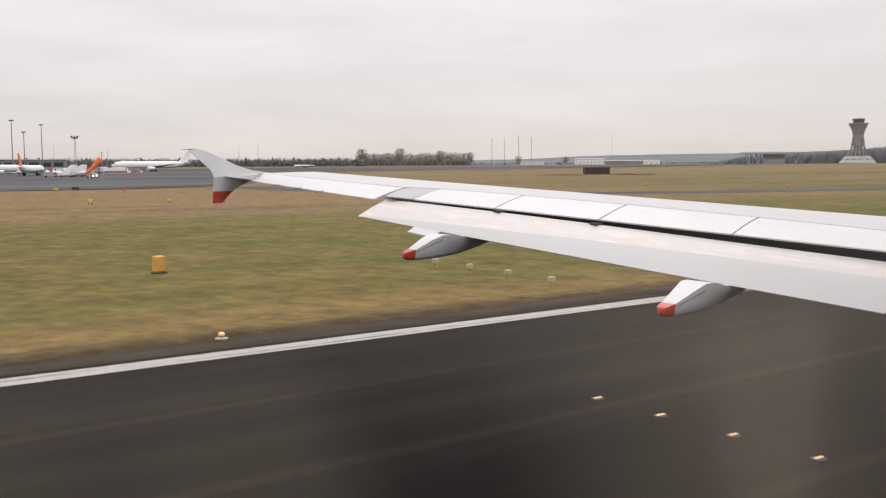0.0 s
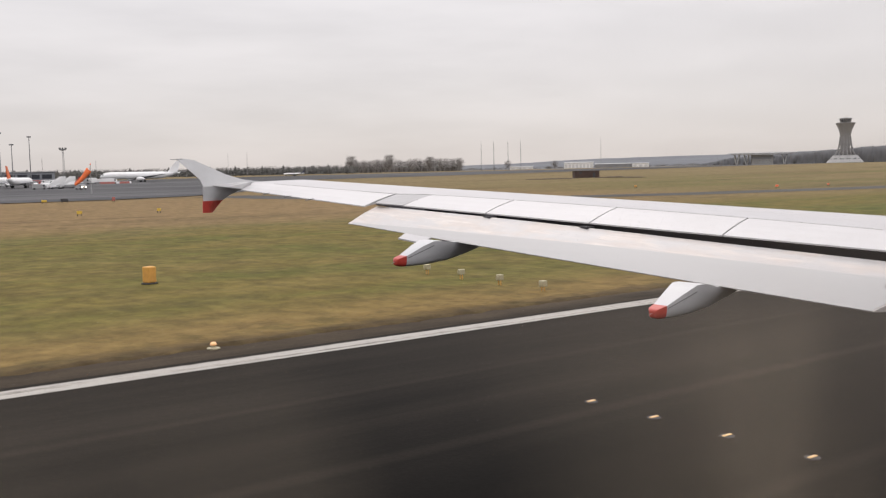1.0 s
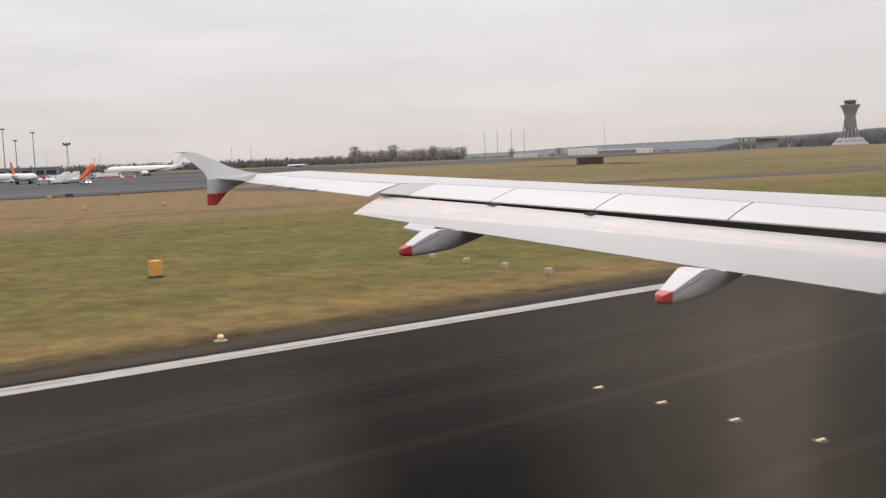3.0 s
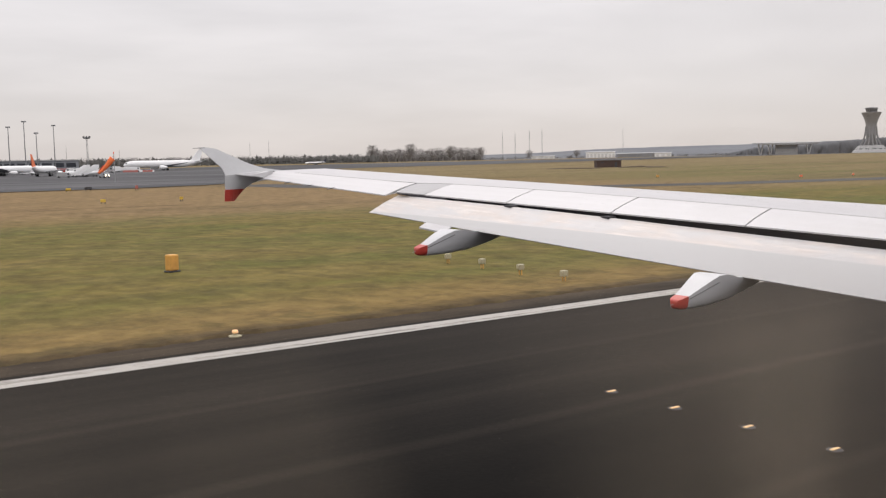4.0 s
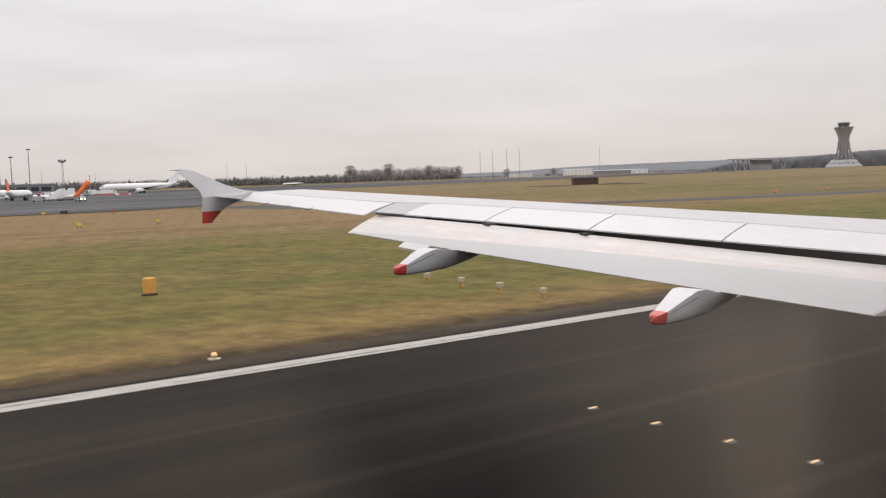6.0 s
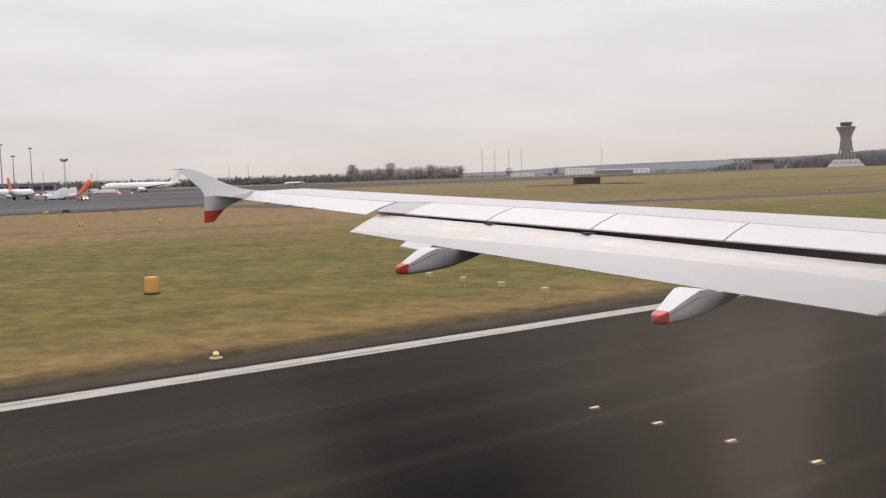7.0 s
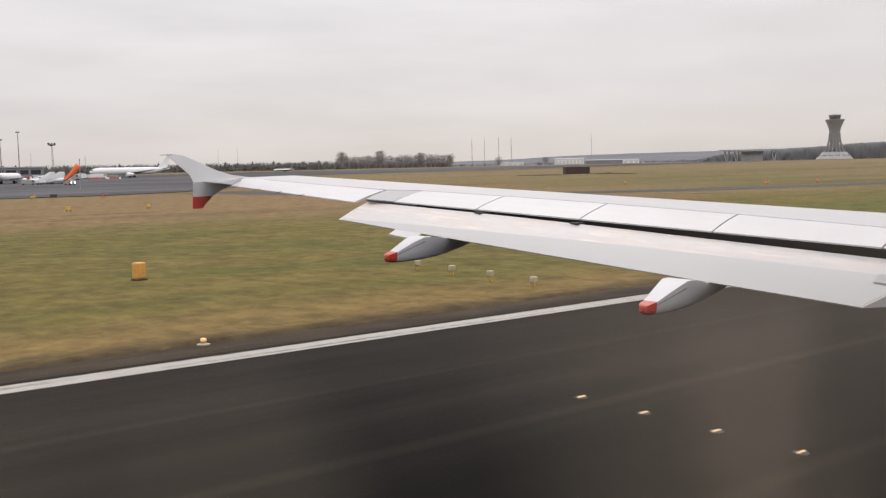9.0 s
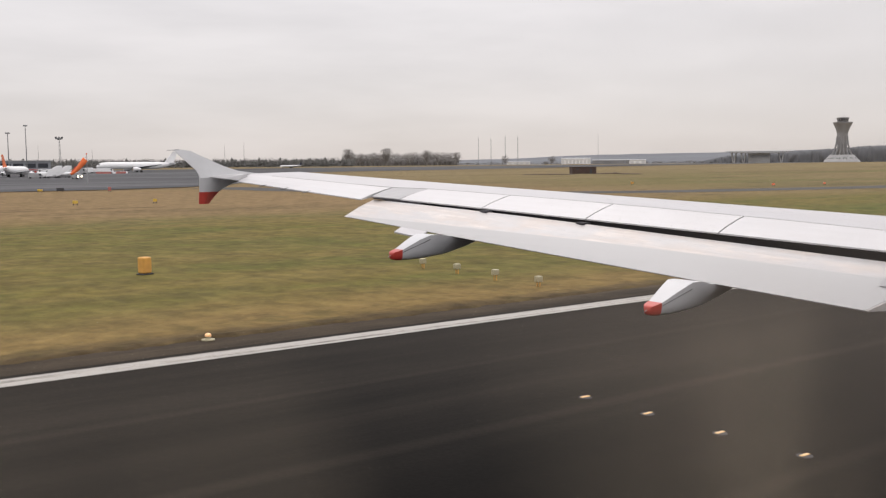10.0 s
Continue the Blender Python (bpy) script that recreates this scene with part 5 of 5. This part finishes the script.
def bare_tree(bm, x, y, z, h, r, rg, twigs=70):
    """Tapered trunk, limbs and a fan of fine twigs with gaps."""
    tube(bm, (x, y, z), (x, y, z + 0.55 * h), 0.035 * h, 0.018 * h, 5)
    for i in range(7):
        a, f = rg.uniform(0, 6.28), rg.uniform(0.25, 0.55)
        tube(bm, (x, y, z + f * h), (x + 0.6 * r * math.cos(a), y + 0.6 * r * math.sin(a), z + h * rg.uniform(0.6, 0.85)), 0.013 * h, 0.005 * h, 4)
    for i in range(twigs):
        a, q = rg.uniform(0, 6.28), math.sqrt(rg.random())
        zz = rg.uniform(0.22, 0.95)
        lim = r * math.sqrt(max(0.05, 1 - ((zz - 0.58) / 0.44) ** 2))
        p = Vector((x + lim * q * math.cos(a), y + lim * q * math.sin(a), z + h * zz))
        d = Vector((math.cos(a) * rg.uniform(0.1, 1), math.sin(a) * rg.uniform(0.1, 1), rg.uniform(0.5, 1.6))).normalized() * h * rg.uniform(0.07, 0.16)
        s = Vector((-d.y, d.x, 0.3 * d.z)).normalized() * h * rg.uniform(0.004, 0.011)
        bm.faces.new([bm.verts.new(v) for v in (p - s, p + s, p + d)])


rg = random.Random(11)
bm = bmesh.new()
az = 92.0
while az > 58.8:
    az -= rg.uniform(0.03, 0.085)
    d = rg.uniform(800, 870)
    x, y, z = at_bearing(az, d)
    conifer(bm, x, y, z - 0.3, rg.uniform(5.0, 7.6) * (1.0 if rg.random() < 0.85 else 1.2), rg.uniform(1.8, 3.2), rg)
tagged(part("conifer_belt", bm, M_CONIFER, smooth=True), "belt of dark conifers behind the apron", "trees", kind="stuff")
bm = bmesh.new()
az = 92.0
while az > 52.5:
    az -= rg.uniform(0.035, 0.09)
    grove = az < 59.4
    d = rg.uniform(860, 980) if grove else rg.uniform(915, 990)
    x, y, z = at_bearing(az, d)
    bare_tree(bm, x, y, z - 0.3, rg.uniform(10.0, 13.0) if grove else rg.uniform(6.2, 9.0), rg.uniform(3.0, 5.0), rg, 240)
tagged(part("bare_woodland", bm, M_TWIG), "leafless grey-brown winter woodland edge", "trees", kind="stuff")
bm = bmesh.new()
for i in range(620):
    az = rg.uniform(52.6, 92) if i < 420 else rg.uniform(52.6, 59.4)
    x, y, z = at_bearing(az, rg.uniform(850, 990))
    h = rg.uniform(3.0, 5.5) * (1.25 if az < 59.2 else 1.0)
    bare_tree(bm, x, y, z - 0.4, h, rg.uniform(2.5, 4.5), rg, 70)
# the closed thicket behind, with an uneven top
cols = []
for i in range(0, 790):
    az = 92.0 - 0.05 * i
    top = (4.6 if az > 59.4 else 6.6) + 1.1 * noise.noise(Vector((az * 1.3, 3, 1))) + 1.2 * noise.noise(Vector((az * 6.0, 5, 2))) + 0.7 * noise.noise(Vector((az * 19.0, 8, 4)))
    col = []
    for r, f in ((884, 0.0), (886, 0.4), (890, 0.75), (896, 0.95), (910, 1.0), (950, 0.9)):
        r += 3.0 * noise.noise(Vector((az * 7.0, f * 5, 3)))
        x, y = r * math.cos(radians(az)), r * math.sin(radians(az))
        col.append(bm.verts.new((x, y, land(x, y) - 0.4 + f * top)))
    cols.append(col)
for a, b in zip(cols, cols[1:]):
    for j in range(5):
        bm.faces.new((a[j], a[j + 1], b[j + 1], b[j]))
tagged(part("undergrowth", bm, M_THICKET, smooth=True), "dense brown undergrowth below bare trees", "bushes", kind="stuff")


def lone_tree(az, d, h, r, label):
    x, y, z = at_bearing(az, d)
    root = thing("tree", pose(x, y, z - 0.2), label, "tree")
    bm = bmesh.new()
    bare_tree(bm, 0, 0, 0, h, r, rg, 0)
    part("trunk", bm, M_BARK, root)
    bm = bmesh.new()
    bare_tree(bm, 0, 0, 0.02, h, r, rg, 1100)
    part("crown", bm, M_TWIG, root)


lone_tree(59.1, 840, 15.0, 5.4, "round-headed bare winter tree taller than its neighbours")
lone_tree(56.8, 840, 15.5, 5.8, "broad bare winter tree taller than its neighbours")
lone_tree(49.7, 900, 8.5, 4.2, "single bare tree on the field's edge")
lone_tree(46.9, 930, 8.0, 4.8, "single bare tree beside the sheds")
lone_tree(54.4, 850, 13.2, 5.0, "bare winter tree at the edge of a grove")

# dark plantation on the right and scrub along the foot of the hills
def canopy(az):
    edge = smooth01(38.8, 36.2, az) if az > 36.2 else 1.0
    return 2.0 + 7.5 * edge + 8.5 * smooth01(36.5, 28.0, az)


bm = bmesh.new()
cols = []
for i in range(0, 1040):
    az = 38.6 - 0.04 * i
    col = []
    for r, f in ((1128, 0.0), (1130, 0.35), (1133, 0.68), (1138, 0.9), (1146, 0.97), (1160, 1.0), (1185, 1.03), (1220, 1.05), (1262, 1.06)):
        r += 4.0 * noise.noise(Vector((az * 3.1, f * 4, 2))) + 2.5 * noise.noise(Vector((az * 11, f * 7, 6)))
        x, y = r * math.cos(radians(az)), r * math.sin(radians(az))
        wob = (0.6 * noise.noise(Vector((az * 4.0, r * 0.05, 1))) + 0.9 * noise.noise(Vector((az * 17.0, r * 0.2, 9)))) * (0 if f == 0 else 1)
        col.append(bm.verts.new((x, y, land(x, y) - 0.5 + f * canopy(az) + wob)))
    cols.append(col)
for a, b in zip(cols, cols[1:]):
    for j in range(8):
        bm.faces.new((a[j], a[j + 1], b[j + 1], b[j]))
for i in range(1500):
    az = 38.3 - 40 * rg.random() ** 1.2
    x, y, z = at_bearing(az, rg.uniform(1150, 1255))
    conifer(bm, x, y, z - 0.5 + 0.55 * canopy(az), canopy(az) * rg.uniform(0.46, 0.58), rg.uniform(2.2, 3.6), rg)
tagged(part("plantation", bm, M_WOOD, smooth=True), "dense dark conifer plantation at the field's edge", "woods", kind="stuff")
bm = bmesh.new()
for i in range(420):
    az = rg.uniform(38, 53)
    x, y, z = at_bearing(az, rg.uniform(960, 1450))
    bare_tree(bm, x, y, z - 0.5, rg.uniform(2.2, 5.2), rg.uniform(3.0, 7.0), rg, 34)
tagged(part("hedges", bm, M_BARK), "brown winter hedges and scrub in the distance", "hedge", kind="stuff")
